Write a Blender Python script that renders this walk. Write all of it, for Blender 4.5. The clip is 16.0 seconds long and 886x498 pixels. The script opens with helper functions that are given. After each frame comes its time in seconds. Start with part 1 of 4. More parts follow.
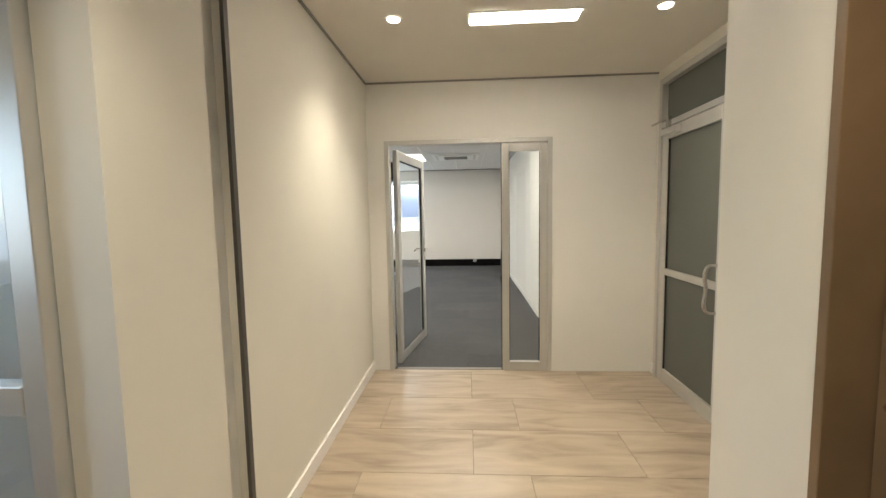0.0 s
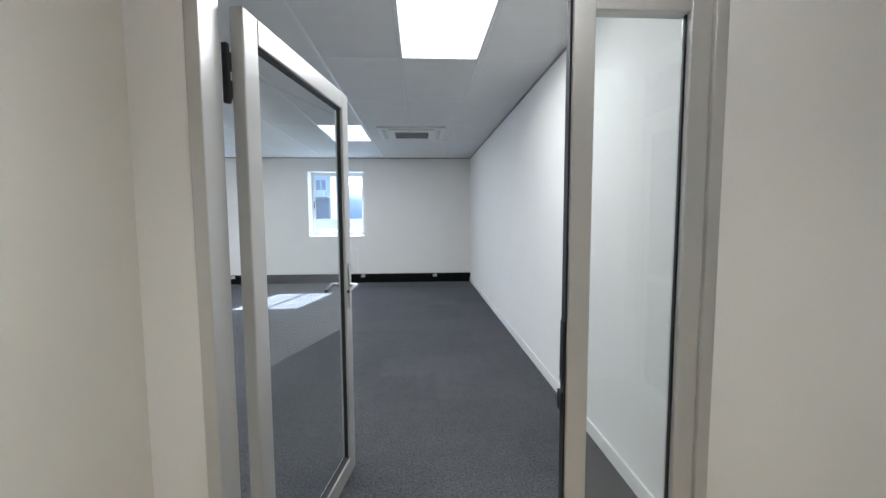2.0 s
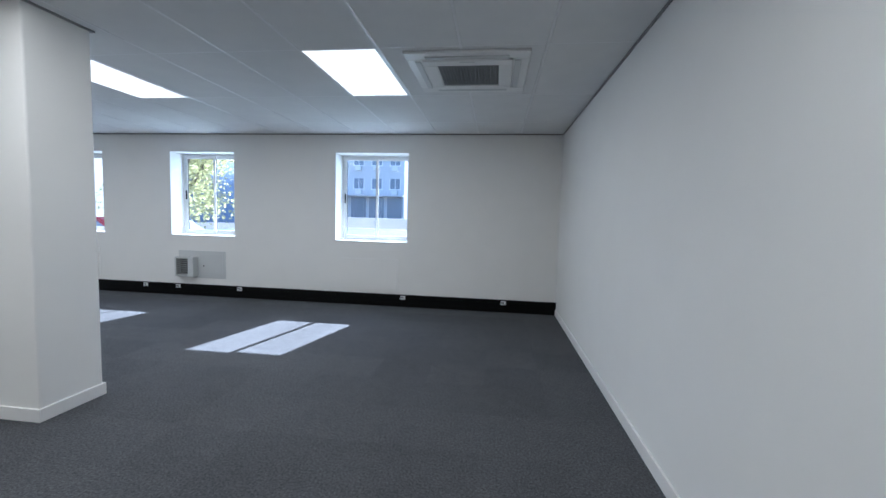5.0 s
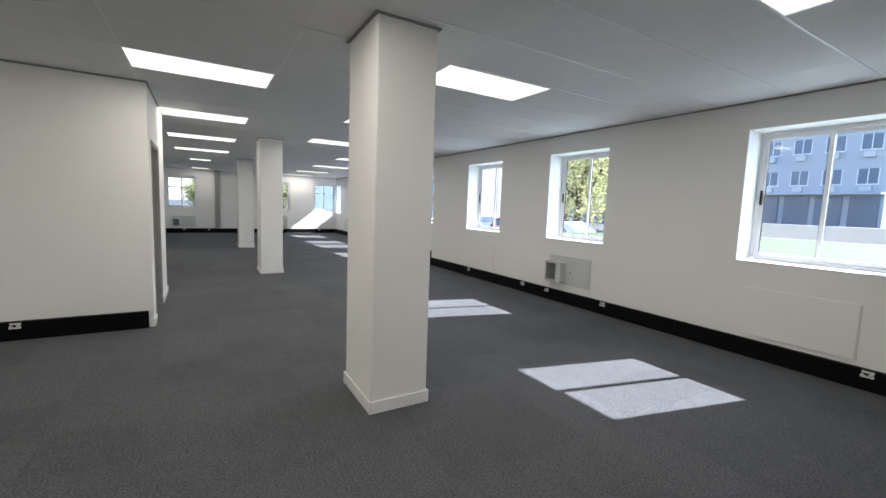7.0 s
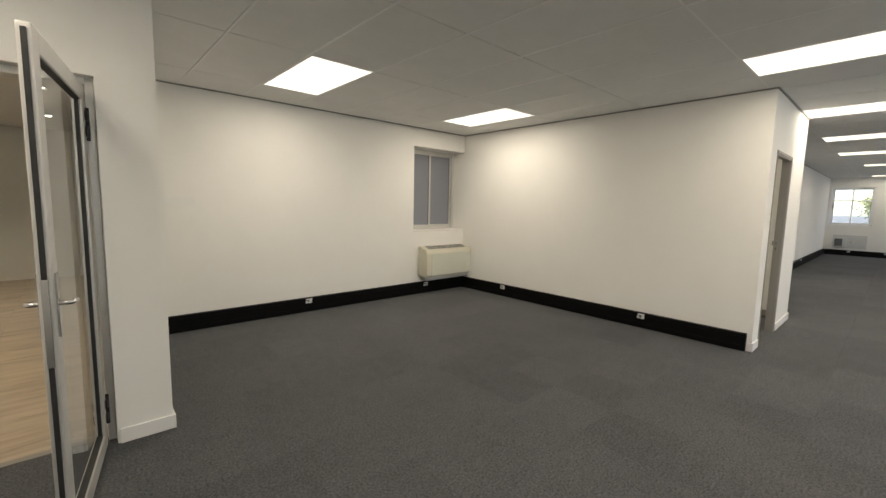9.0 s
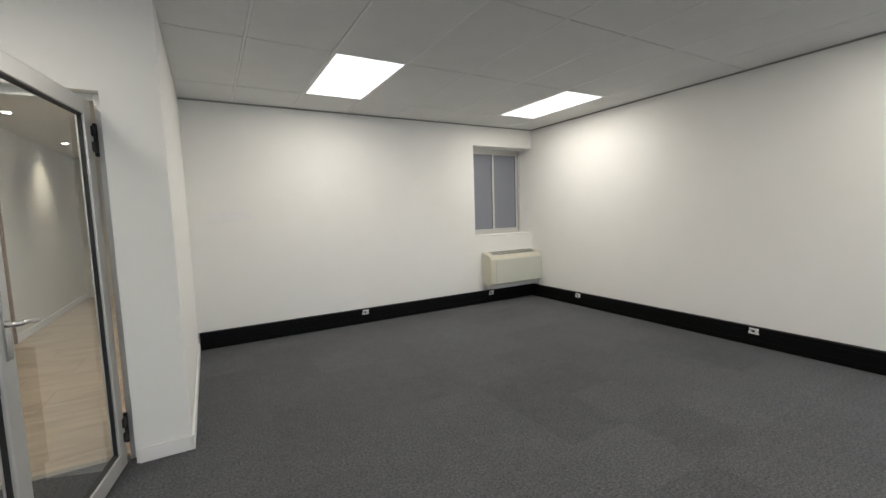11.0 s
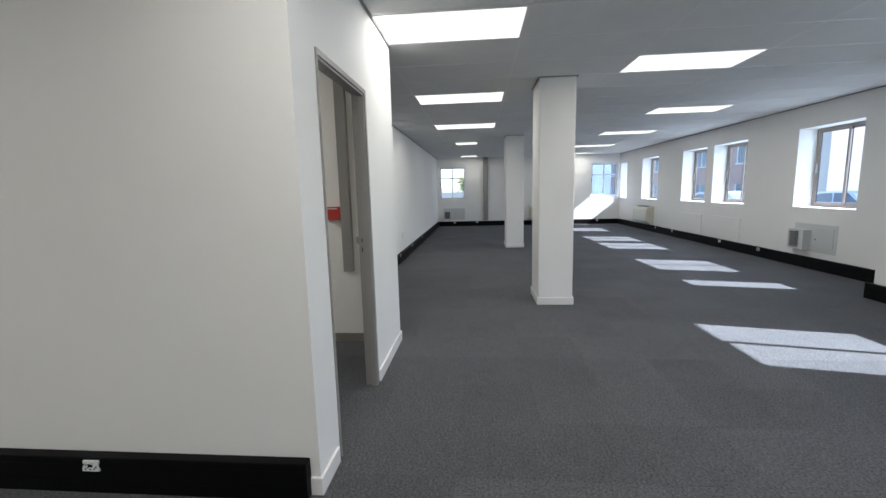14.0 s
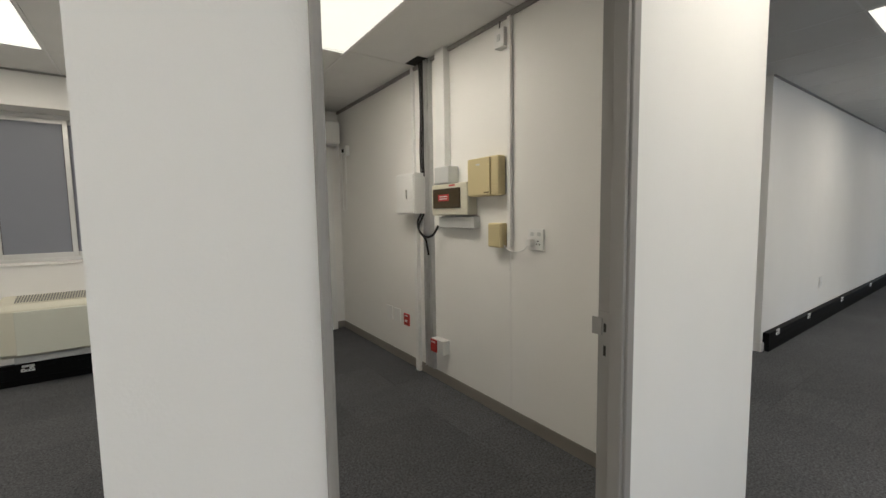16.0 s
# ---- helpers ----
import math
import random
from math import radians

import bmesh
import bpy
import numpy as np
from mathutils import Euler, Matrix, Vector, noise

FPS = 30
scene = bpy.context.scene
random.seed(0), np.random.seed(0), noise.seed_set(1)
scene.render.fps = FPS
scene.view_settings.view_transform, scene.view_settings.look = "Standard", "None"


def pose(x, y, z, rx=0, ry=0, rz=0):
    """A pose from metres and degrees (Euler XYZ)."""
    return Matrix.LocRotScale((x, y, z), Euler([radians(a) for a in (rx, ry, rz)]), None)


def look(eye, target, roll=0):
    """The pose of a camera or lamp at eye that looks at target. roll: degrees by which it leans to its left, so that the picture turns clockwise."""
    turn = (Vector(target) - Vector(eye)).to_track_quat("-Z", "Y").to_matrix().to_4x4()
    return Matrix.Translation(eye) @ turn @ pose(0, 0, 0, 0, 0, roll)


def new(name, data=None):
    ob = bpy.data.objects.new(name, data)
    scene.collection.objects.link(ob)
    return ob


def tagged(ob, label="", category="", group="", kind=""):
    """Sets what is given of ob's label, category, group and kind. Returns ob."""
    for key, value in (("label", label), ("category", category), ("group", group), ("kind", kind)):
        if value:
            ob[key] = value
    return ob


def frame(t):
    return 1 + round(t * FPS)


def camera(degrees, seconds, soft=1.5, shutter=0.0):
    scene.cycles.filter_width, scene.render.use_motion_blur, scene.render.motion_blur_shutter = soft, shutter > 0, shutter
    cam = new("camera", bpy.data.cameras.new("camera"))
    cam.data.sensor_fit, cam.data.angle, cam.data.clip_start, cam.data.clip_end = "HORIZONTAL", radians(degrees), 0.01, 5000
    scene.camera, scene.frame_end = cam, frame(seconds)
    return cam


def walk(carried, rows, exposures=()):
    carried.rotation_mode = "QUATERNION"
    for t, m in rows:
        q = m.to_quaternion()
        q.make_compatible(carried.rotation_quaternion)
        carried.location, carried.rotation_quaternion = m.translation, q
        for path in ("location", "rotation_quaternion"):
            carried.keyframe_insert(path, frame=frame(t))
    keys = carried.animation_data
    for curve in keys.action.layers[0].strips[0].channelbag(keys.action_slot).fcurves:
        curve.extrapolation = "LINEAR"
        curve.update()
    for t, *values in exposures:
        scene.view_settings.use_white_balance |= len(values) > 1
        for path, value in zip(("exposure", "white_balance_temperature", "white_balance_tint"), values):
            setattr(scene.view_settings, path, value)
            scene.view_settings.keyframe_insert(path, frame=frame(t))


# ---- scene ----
cam = camera(94.5, 16.0)
PATH = [
    (0, (0.261, -0.287, 1.471), (0.141, 1.702, 1.301), -1.0),
    (0.5, (0.275, 0.397, 1.516), (0.127, 2.383, 1.338), -0.8),
    (1, (0.197, 1.045, 1.496), (0.125, 3.036, 1.312), -0.5),
    (1.5, (0.156, 1.682, 1.495), (0.125, 3.675, 1.331), -0.4),
    (2.0, (0.135, 2.288, 1.440), (0.248, 4.278, 1.280), -0.3),
    (2.5, (0.140, 2.805, 1.437), (0.318, 4.790, 1.278), 0.0),
    (3, (0.150, 3.235, 1.432), (0.389, 5.212, 1.255), -0.3),
    (5.3, (0.372, 5.224, 1.425), (-0.058, 7.172, 1.274), 1.6),
    (5.5, (0.409, 5.374, 1.446), (-0.158, 7.284, 1.282), 1.5),
    (6, (0.325, 5.76, 1.45), (-0.633, 7.507, 1.27), 2.0),
    (6.5, (0.124, 6.026, 1.452), (-1.24, 7.475, 1.257), 2.3),
    (7, (-0.031, 6.256, 1.47), (-1.745, 7.268, 1.267), 2.1),
    (7.5, (-0.211, 6.384, 1.48), (-2.149, 6.834, 1.273), 2.1),
    (8, (-0.36, 6.465, 1.486), (-2.336, 6.233, 1.28), 1.6),
    (8.5, (-0.411, 6.567, 1.499), (-2.17, 5.639, 1.284), 1.5),
    (8.7, (-0.374, 6.629, 1.489), (-1.965, 5.437, 1.27), 1.5),
    (9.3, (-0.360, 6.700, 1.470), (-1.444, 5.032, 1.264), 0.9),
    (9.9, (-0.450, 6.740, 1.440), (-1.098, 4.858, 1.245), 0.0),
    (10.4, (-0.600, 6.710, 1.400), (-1.182, 4.805, 1.219), -1.0),
    (10.8, (-0.802, 6.629, 1.38), (-1.634, 4.818, 1.207), -1.7),
    (11, (-0.953, 6.566, 1.417), (-1.939, 4.835, 1.239), -1.9),
    (11.5, (-1.384, 6.404, 1.447), (-2.749, 4.955, 1.259), -2.1),
    (12, (-1.858, 6.304, 1.421), (-3.562, 5.277, 1.213), -2.4),
    (12.5, (-2.337, 6.303, 1.437), (-4.243, 5.753, 1.183), -2.4),
    (13, (-2.839, 6.394, 1.413), (-4.812, 6.232, 1.129), -2.3),
    (13.5, (-3.36, 6.453, 1.427), (-5.337, 6.423, 1.122), -1.7),
    (14, (-3.876, 6.524, 1.427), (-5.849, 6.354, 1.146), -1.4),
    (14.5, (-4.388, 6.55, 1.41), (-6.319, 6.089, 1.165), -1.1),
    (15, (-4.864, 6.574, 1.41), (-6.643, 5.688, 1.186), -0.9),
    (15.5, (-5.286, 6.531, 1.403), (-6.795, 5.233, 1.207), -1.0),
    (16, (-5.674, 6.379, 1.423), (-6.82, 4.748, 1.255), -0.9),
]
EXPOSURES = [(0, 3.45, 6000, 10), (1.0, 3.2, 5750, 10), (2.0, 3.1, 5000, 10), (3.0, 2.85, 4850, 10), (5.5, 2.52, 4950, 10), (7.0, 2.42, 5600, 10), (8.5, 2.62, 6350, 10), (11.0, 2.8, 5600, 10), (12.5, 2.6, 5150, 10), (13.5, 2.5, 5250, 10), (14.5, 2.38, 5550, 10), (16.0, 2.4, 5850, 10)]
walk(cam, [(t, look(eye, target, roll)) for t, eye, target, roll in PATH], EXPOSURES)

# ---- world, sun and exposure ----
world = bpy.data.worlds.new("sky")
world.use_nodes = True
scene.world = world
_sky = world.node_tree.nodes.new("ShaderNodeTexSky")
_sky.sky_type, _sky.sun_disc = "NISHITA", False
SUN = Vector((0.225, 1.0, 0.81)).normalized()
_sky.sun_elevation = math.asin(SUN.z)
_sky.sun_rotation = math.atan2(SUN.x, SUN.y)
_bg = world.node_tree.nodes["Background"]
_bg.inputs["Strength"].default_value = 0.10
world.node_tree.links.new(_sky.outputs["Color"], _bg.inputs["Color"])
sun = new("sun", bpy.data.lights.new("sun", "SUN"))
sun.data.energy, sun.data.angle, sun.data.color = 4.4, radians(0.5), (1.0, 0.95, 0.88)
sun.matrix_world = look(SUN * 40, (0, 0, 0))
SKYLIGHT = 1.2                 # watts per square metre of window opening


# ---- materials ----
def mat(name, colour, rough=0.5, metal=0.0, vary=0.0, scale=8.0, bump=0.0, bscale=120.0, spec=0.5, trans=0.0, alpha=1.0, rand=0.0):
    """A Principled material with colour variation at two scales, fine relief and a shift per object."""
    m = bpy.data.materials.new(name)
    m.use_nodes = True
    nt = m.node_tree
    b = nt.nodes["Principled BSDF"]
    b.inputs["Base Color"].default_value = (*colour, 1)
    b.inputs["Roughness"].default_value = rough
    b.inputs["Metallic"].default_value = metal
    b.inputs["Specular IOR Level"].default_value = spec
    b.inputs["Transmission Weight"].default_value = trans
    co = nt.nodes.new("ShaderNodeTexCoord")
    if vary or rand:
        n1, n2 = nt.nodes.new("ShaderNodeTexNoise"), nt.nodes.new("ShaderNodeTexNoise")
        n1.inputs["Scale"].default_value, n2.inputs["Scale"].default_value = scale * 0.12, scale
        n1.inputs["Detail"].default_value = n2.inputs["Detail"].default_value = 4
        geo = nt.nodes.new("ShaderNodeNewGeometry")
        for n in (n1, n2):
            nt.links.new(geo.outputs["Position"], n.inputs["Vector"])
        add = nt.nodes.new("ShaderNodeMath")
        add.operation = "ADD"
        nt.links.new(n1.outputs["Fac"], add.inputs[0])
        nt.links.new(n2.outputs["Fac"], add.inputs[1])
        info = nt.nodes.new("ShaderNodeObjectInfo")
        mul = nt.nodes.new("ShaderNodeMath")
        mul.operation, mul.inputs[1].default_value = "MULTIPLY_ADD", rand
        nt.links.new(info.outputs["Random"], mul.inputs[0])
        span = nt.nodes.new("ShaderNodeMapRange")
        span.inputs["From Min"].default_value, span.inputs["From Max"].default_value = 0.5, 1.5
        span.inputs["To Min"].default_value, span.inputs["To Max"].default_value = 1 - vary - rand / 2, 1 + vary - rand / 2
        nt.links.new(add.outputs[0], span.inputs["Value"])
        nt.links.new(span.outputs[0], mul.inputs[2])
        mix = nt.nodes.new("ShaderNodeVectorMath")
        mix.operation = "SCALE"
        mix.inputs[0].default_value = colour
        nt.links.new(mul.outputs[0], mix.inputs["Scale"])
        nt.links.new(mix.outputs[0], b.inputs["Base Color"])
    if bump:
        geo2 = nt.nodes.new("ShaderNodeNewGeometry")
        nb = nt.nodes.new("ShaderNodeTexNoise")
        nb.inputs["Scale"].default_value, nb.inputs["Detail"].default_value = bscale, 3
        nt.links.new(geo2.outputs["Position"], nb.inputs["Vector"])
        bp = nt.nodes.new("ShaderNodeBump")
        bp.inputs["Strength"].default_value, bp.inputs["Distance"].default_value = bump, 0.004
        nt.links.new(nb.outputs["Fac"], bp.inputs["Height"])
        nt.links.new(bp.outputs["Normal"], b.inputs["Normal"])
    return m


def glow(name, colour, strength):
    m = bpy.data.materials.new(name)
    m.use_nodes = True
    nt = m.node_tree
    nt.nodes.remove(nt.nodes["Principled BSDF"])
    e = nt.nodes.new("ShaderNodeEmission")
    e.inputs["Color"].default_value, e.inputs["Strength"].default_value = (*colour, 1), strength
    nt.links.new(e.outputs[0], nt.nodes["Material Output"].inputs["Surface"])
    return m


def clear_glass(name, tint, low=0.10):
    """Thin clear pane: tinted see-through, with a gloss that rises towards grazing angles on either side."""
    m = bpy.data.materials.new(name)
    m.use_nodes = True
    nt = m.node_tree
    nt.nodes.remove(nt.nodes["Principled BSDF"])
    t, g, f, x = (nt.nodes.new(k) for k in ("ShaderNodeBsdfTransparent", "ShaderNodeBsdfGlossy", "ShaderNodeLayerWeight", "ShaderNodeMixShader"))
    t.inputs["Color"].default_value = (*tint, 1)
    g.inputs["Roughness"].default_value = 0.0
    p, q = nt.nodes.new("ShaderNodeMath"), nt.nodes.new("ShaderNodeMath")
    p.operation, p.inputs[1].default_value = "POWER", 4.0
    q.operation, q.inputs[1].default_value, q.inputs[2].default_value = "MULTIPLY_ADD", 0.9 - low, low
    nt.links.new(f.outputs["Facing"], p.inputs[0])
    nt.links.new(p.outputs[0], q.inputs[0])
    nt.links.new(q.outputs[0], x.inputs["Fac"])
    nt.links.new(t.outputs[0], x.inputs[1])
    nt.links.new(g.outputs[0], x.inputs[2])
    nt.links.new(x.outputs[0], nt.nodes["Material Output"].inputs["Surface"])
    return m


def carpet_material():
    """Charcoal loop pile: fibres of several greys, a worn drift over metres, and a tone per carpet tile."""
    m = mat("carpet", (0.093, 0.095, 0.101), 0.95, vary=0.16, scale=11, spec=0.1, rand=0.14)
    nt = m.node_tree
    b = nt.nodes["Principled BSDF"]
    src = b.inputs["Base Color"].links[0].from_socket
    geo = nt.nodes.new("ShaderNodeNewGeometry")
    n = nt.nodes.new("ShaderNodeTexNoise")
    n.inputs["Scale"].default_value, n.inputs["Detail"].default_value, n.inputs["Roughness"].default_value = 74, 6, 0.85
    nt.links.new(geo.outputs["Position"], n.inputs["Vector"])
    span = nt.nodes.new("ShaderNodeMapRange")
    span.inputs["From Min"].default_value, span.inputs["From Max"].default_value = 0.36, 0.64
    span.inputs["To Min"].default_value, span.inputs["To Max"].default_value = 0.36, 1.68
    nt.links.new(n.outputs["Fac"], span.inputs["Value"])
    sc = nt.nodes.new("ShaderNodeVectorMath")
    sc.operation = "SCALE"
    nt.links.new(src, sc.inputs[0])
    lay = nt.nodes.new("ShaderNodeMath")
    lay.operation, lay.inputs[1].default_value, lay.inputs[2].default_value = "MULTIPLY_ADD", 0.14, 0.93
    nt.links.new(geo.outputs["Random Per Island"], lay.inputs[0])
    both = nt.nodes.new("ShaderNodeMath")
    both.operation = "MULTIPLY"
    nt.links.new(span.outputs[0], both.inputs[0])
    nt.links.new(lay.outputs[0], both.inputs[1])
    nt.links.new(both.outputs[0], sc.inputs["Scale"])
    nt.links.new(sc.outputs[0], b.inputs["Base Color"])
    bp = nt.nodes.new("ShaderNodeBump")
    bp.inputs["Strength"].default_value, bp.inputs["Distance"].default_value = 0.8, 0.006
    nt.links.new(n.outputs["Fac"], bp.inputs["Height"])
    nt.links.new(bp.outputs["Normal"], b.inputs["Normal"])
    return m


def stone_tile_material():
    """Honey-beige porcelain with long soft veins, each tile shifted."""
    m = mat("porcelain_tile", (0.46, 0.37, 0.27), 0.33, spec=0.45)
    nt = m.node_tree
    b = nt.nodes["Principled BSDF"]
    geo, info = nt.nodes.new("ShaderNodeNewGeometry"), nt.nodes.new("ShaderNodeObjectInfo")
    mp = nt.nodes.new("ShaderNodeMapping")
    mp.inputs["Scale"].default_value = (1.1, 5.5, 1.0)
    mp.inputs["Rotation"].default_value = (0, 0, 0.12)
    nt.links.new(geo.outputs["Position"], mp.inputs["Vector"])
    off = nt.nodes.new("ShaderNodeVectorMath")
    off.operation = "SCALE"
    off.inputs[0].default_value = (17, 31, 5)
    nt.links.new(info.outputs["Random"], off.inputs["Scale"])
    nt.links.new(off.outputs[0], mp.inputs["Location"])
    n = nt.nodes.new("ShaderNodeTexNoise")
    n.inputs["Scale"].default_value, n.inputs["Detail"].default_value, n.inputs["Distortion"].default_value = 1.6, 6, 0.9
    nt.links.new(mp.outputs[0], n.inputs["Vector"])
    r = nt.nodes.new("ShaderNodeValToRGB")
    e = r.color_ramp.elements
    e[0].position, e[0].color = 0.30, (0.31, 0.245, 0.175, 1)
    e[1].position, e[1].color = 0.72, (0.52, 0.435, 0.335, 1)
    mid = e.new(0.48)
    mid.color = (0.43, 0.35, 0.265, 1)
    nt.links.new(n.outputs["Fac"], r.inputs["Fac"])
    nt.links.new(r.outputs["Color"], b.inputs["Base Color"])
    return m


WALL = mat("white_wall_paint", (0.81, 0.80, 0.77), 0.7, vary=0.025, scale=3, bump=0.12, bscale=220, spec=0.3)
CREAM = mat("lobby_wall_paint", (0.76, 0.735, 0.665), 0.55, vary=0.03, scale=3, bump=0.10, bscale=200, spec=0.3)
SKIRT = mat("white_gloss_paint", (0.82, 0.81, 0.79), 0.35, vary=0.04, scale=6)
CEIL = mat("ceiling_board", (0.74, 0.74, 0.73), 0.85, vary=0.05, scale=5, bump=0.25, bscale=160, spec=0.2)
GAP = mat("ceiling_gap", (0.16, 0.16, 0.16), 0.8, vary=0.1, scale=5)
TBAR = mat("white_tee_bar", (0.78, 0.78, 0.78), 0.35, vary=0.05)
PLASTER = mat("flush_ceiling_paint", (0.72, 0.69, 0.63), 0.75, vary=0.04, scale=3, spec=0.2)
CARPET = carpet_material()
UNDER = mat("carpet_backing", (0.03, 0.03, 0.032), 0.95, vary=0.1)
TILE = stone_tile_material()
GROUT = mat("tile_grout", (0.20, 0.16, 0.12), 0.9, vary=0.15, scale=20)
ALU = mat("natural_anodised_aluminium", (0.60, 0.595, 0.575), 0.36, 0.45, vary=0.06, scale=6)
ALUW = mat("white_coated_aluminium", (0.78, 0.79, 0.80), 0.35, 0.0, vary=0.04, scale=6)
BRONZE = mat("bronze_anodised_aluminium", (0.34, 0.30, 0.27), 0.4, 0.3, vary=0.06)
STEEL = mat("brushed_stainless_steel", (0.62, 0.61, 0.59), 0.25, 1.0, vary=0.06, scale=30)
BLACKM = mat("black_hinge_metal", (0.02, 0.02, 0.02), 0.45, 0.3, vary=0.1)
RUBBER = mat("black_glazing_gasket", (0.015, 0.015, 0.015), 0.6, vary=0.1)
TRUNK = mat("black_skirting_trunking", (0.0028, 0.0028, 0.003), 0.55, vary=0.12, scale=4, spec=0.12)
GREYP = mat("grey_painted_steel", (0.27, 0.26, 0.245), 0.5, vary=0.06, scale=5)
STRIP = mat("dark_joint_strip", (0.075, 0.07, 0.06), 0.5, vary=0.1, scale=6)
GREYV = mat("grey_vinyl_skirting", (0.23, 0.21, 0.185), 0.5, vary=0.07, scale=6)
IVORY = mat("aged_ivory_enamel", (0.62, 0.60, 0.49), 0.45, vary=0.05, scale=4)
YELLOWED = mat("yellowed_plastic", (0.62, 0.53, 0.30), 0.45, vary=0.06, scale=5)
WHITEP = mat("white_plastic", (0.78, 0.78, 0.76), 0.4, vary=0.04, scale=6)
LIGHTG = mat("light_grey_plastic", (0.58, 0.59, 0.58), 0.45, vary=0.05, scale=6)
DARKP = mat("smoked_plastic", (0.06, 0.045, 0.025), 0.2, vary=0.1)
RED = mat("red_plastic", (0.42, 0.025, 0.02), 0.45, vary=0.08, scale=8)
GALV = mat("galvanised_steel", (0.52, 0.52, 0.51), 0.45, 0.25, vary=0.14, scale=12)
DARK = mat("dark_void", (0.012, 0.012, 0.012), 0.9, vary=0.1)
MESH = mat("grille_grey", (0.24, 0.245, 0.24), 0.6, vary=0.12, scale=40)
GLASS = clear_glass("clear_glass", (0.93, 0.955, 0.945))
PANE = clear_glass("window_glass", (0.95, 0.97, 0.97), 0.05)
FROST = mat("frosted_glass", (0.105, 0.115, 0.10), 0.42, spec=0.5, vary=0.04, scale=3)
FROSTB = mat("obscured_window_glass", (0.22, 0.23, 0.27), 0.5, spec=0.5, vary=0.04, scale=3)
LED = glow("led_panel", (1.0, 0.90, 0.70), 0.24)
WARM = glow("warm_led", (1.0, 0.86, 0.66), 5.0)
WOOD = mat("veneered_wood", (0.20, 0.13, 0.07), 0.45, vary=0.18, scale=6)


# ---- mesh helpers ----
def mesh_object(name, bm, material, parent=None, smooth=False):
    me = bpy.data.meshes.new(name)
    bm.normal_update()
    bm.to_mesh(me)
    bm.free()
    for m in (material if isinstance(material, (list, tuple)) else [material]):
        me.materials.append(m)
    if smooth:
        for p in me.polygons:
            p.use_smooth = True
    ob = new(name, me)
    if parent:
        ob.parent = parent
    return ob


def add_box(bm, x0, x1, y0, y1, z0, z1, bevel=0.0, index=0):
    x0, x1, y0, y1, z0, z1 = min(x0, x1), max(x0, x1), min(y0, y1), max(y0, y1), min(z0, z1), max(z0, z1)
    v = [bm.verts.new((x, y, z)) for z in (z0, z1) for y in (y0, y1) for x in (x0, x1)]
    fs = [bm.faces.new([v[i] for i in q]) for q in ((0, 2, 3, 1), (4, 5, 7, 6), (0, 1, 5, 4), (2, 6, 7, 3), (0, 4, 6, 2), (1, 3, 7, 5))]
    for f in fs:
        f.material_index = index
    if bevel:
        es = list({e for f in fs for e in f.edges})
        r = bmesh.ops.bevel(bm, geom=es, offset=bevel, segments=2, affect="EDGES", profile=0.5, clamp_overlap=True)
        for f in r["faces"]:
            f.material_index = index
    return fs


def boxes(name, material, dims, bevel=0.0, parent=None):
    """One mesh of several boxes (x0, x1, y0, y1, z0, z1)."""
    bm = bmesh.new()
    for d in dims:
        add_box(bm, *d[:6], bevel=bevel, index=d[6] if len(d) > 6 else 0)
    return mesh_object(name, bm, material, parent)


def add_cylinder(bm, p0, p1, r, n=12, r2=None, index=0):
    p0, p1 = Vector(p0), Vector(p1)
    q = (p1 - p0).to_track_quat("Z", "Y")
    rings = []
    for p, rr in ((p0, r), (p1, r if r2 is None else r2)):
        rings.append([bm.verts.new(p + q @ Vector((rr * math.cos(2 * math.pi * i / n), rr * math.sin(2 * math.pi * i / n), 0))) for i in range(n)])
    for i in range(n):
        f = bm.faces.new([rings[0][i], rings[0][(i + 1) % n], rings[1][(i + 1) % n], rings[1][i]])
        f.smooth, f.material_index = True, index
    for ring, flip in ((rings[0], True), (rings[1], False)):
        f = bm.faces.new(ring[::-1] if flip else ring)
        f.material_index = index


def tube(name, points, r, material, parent=None):
    """A bent round bar or cable through the given points."""
    cu = bpy.data.curves.new(name, "CURVE")
    cu.dimensions, cu.bevel_depth, cu.bevel_resolution, cu.resolution_u = "3D", r, 3, 6
    sp = cu.splines.new("BEZIER")
    sp.bezier_points.add(len(points) - 1)
    for b, p in zip(sp.bezier_points, points):
        b.co = p
        b.handle_left_type = b.handle_right_type = "AUTO"
    tmp = bpy.data.objects.new(name, cu)
    scene.collection.objects.link(tmp)
    me = bpy.data.meshes.new_from_object(tmp.evaluated_get(bpy.context.evaluated_depsgraph_get()))
    bpy.data.objects.remove(tmp)
    me.materials.clear()
    me.materials.append(material)
    ob = new(name, me)
    if parent:
        ob.parent = parent
    return ob


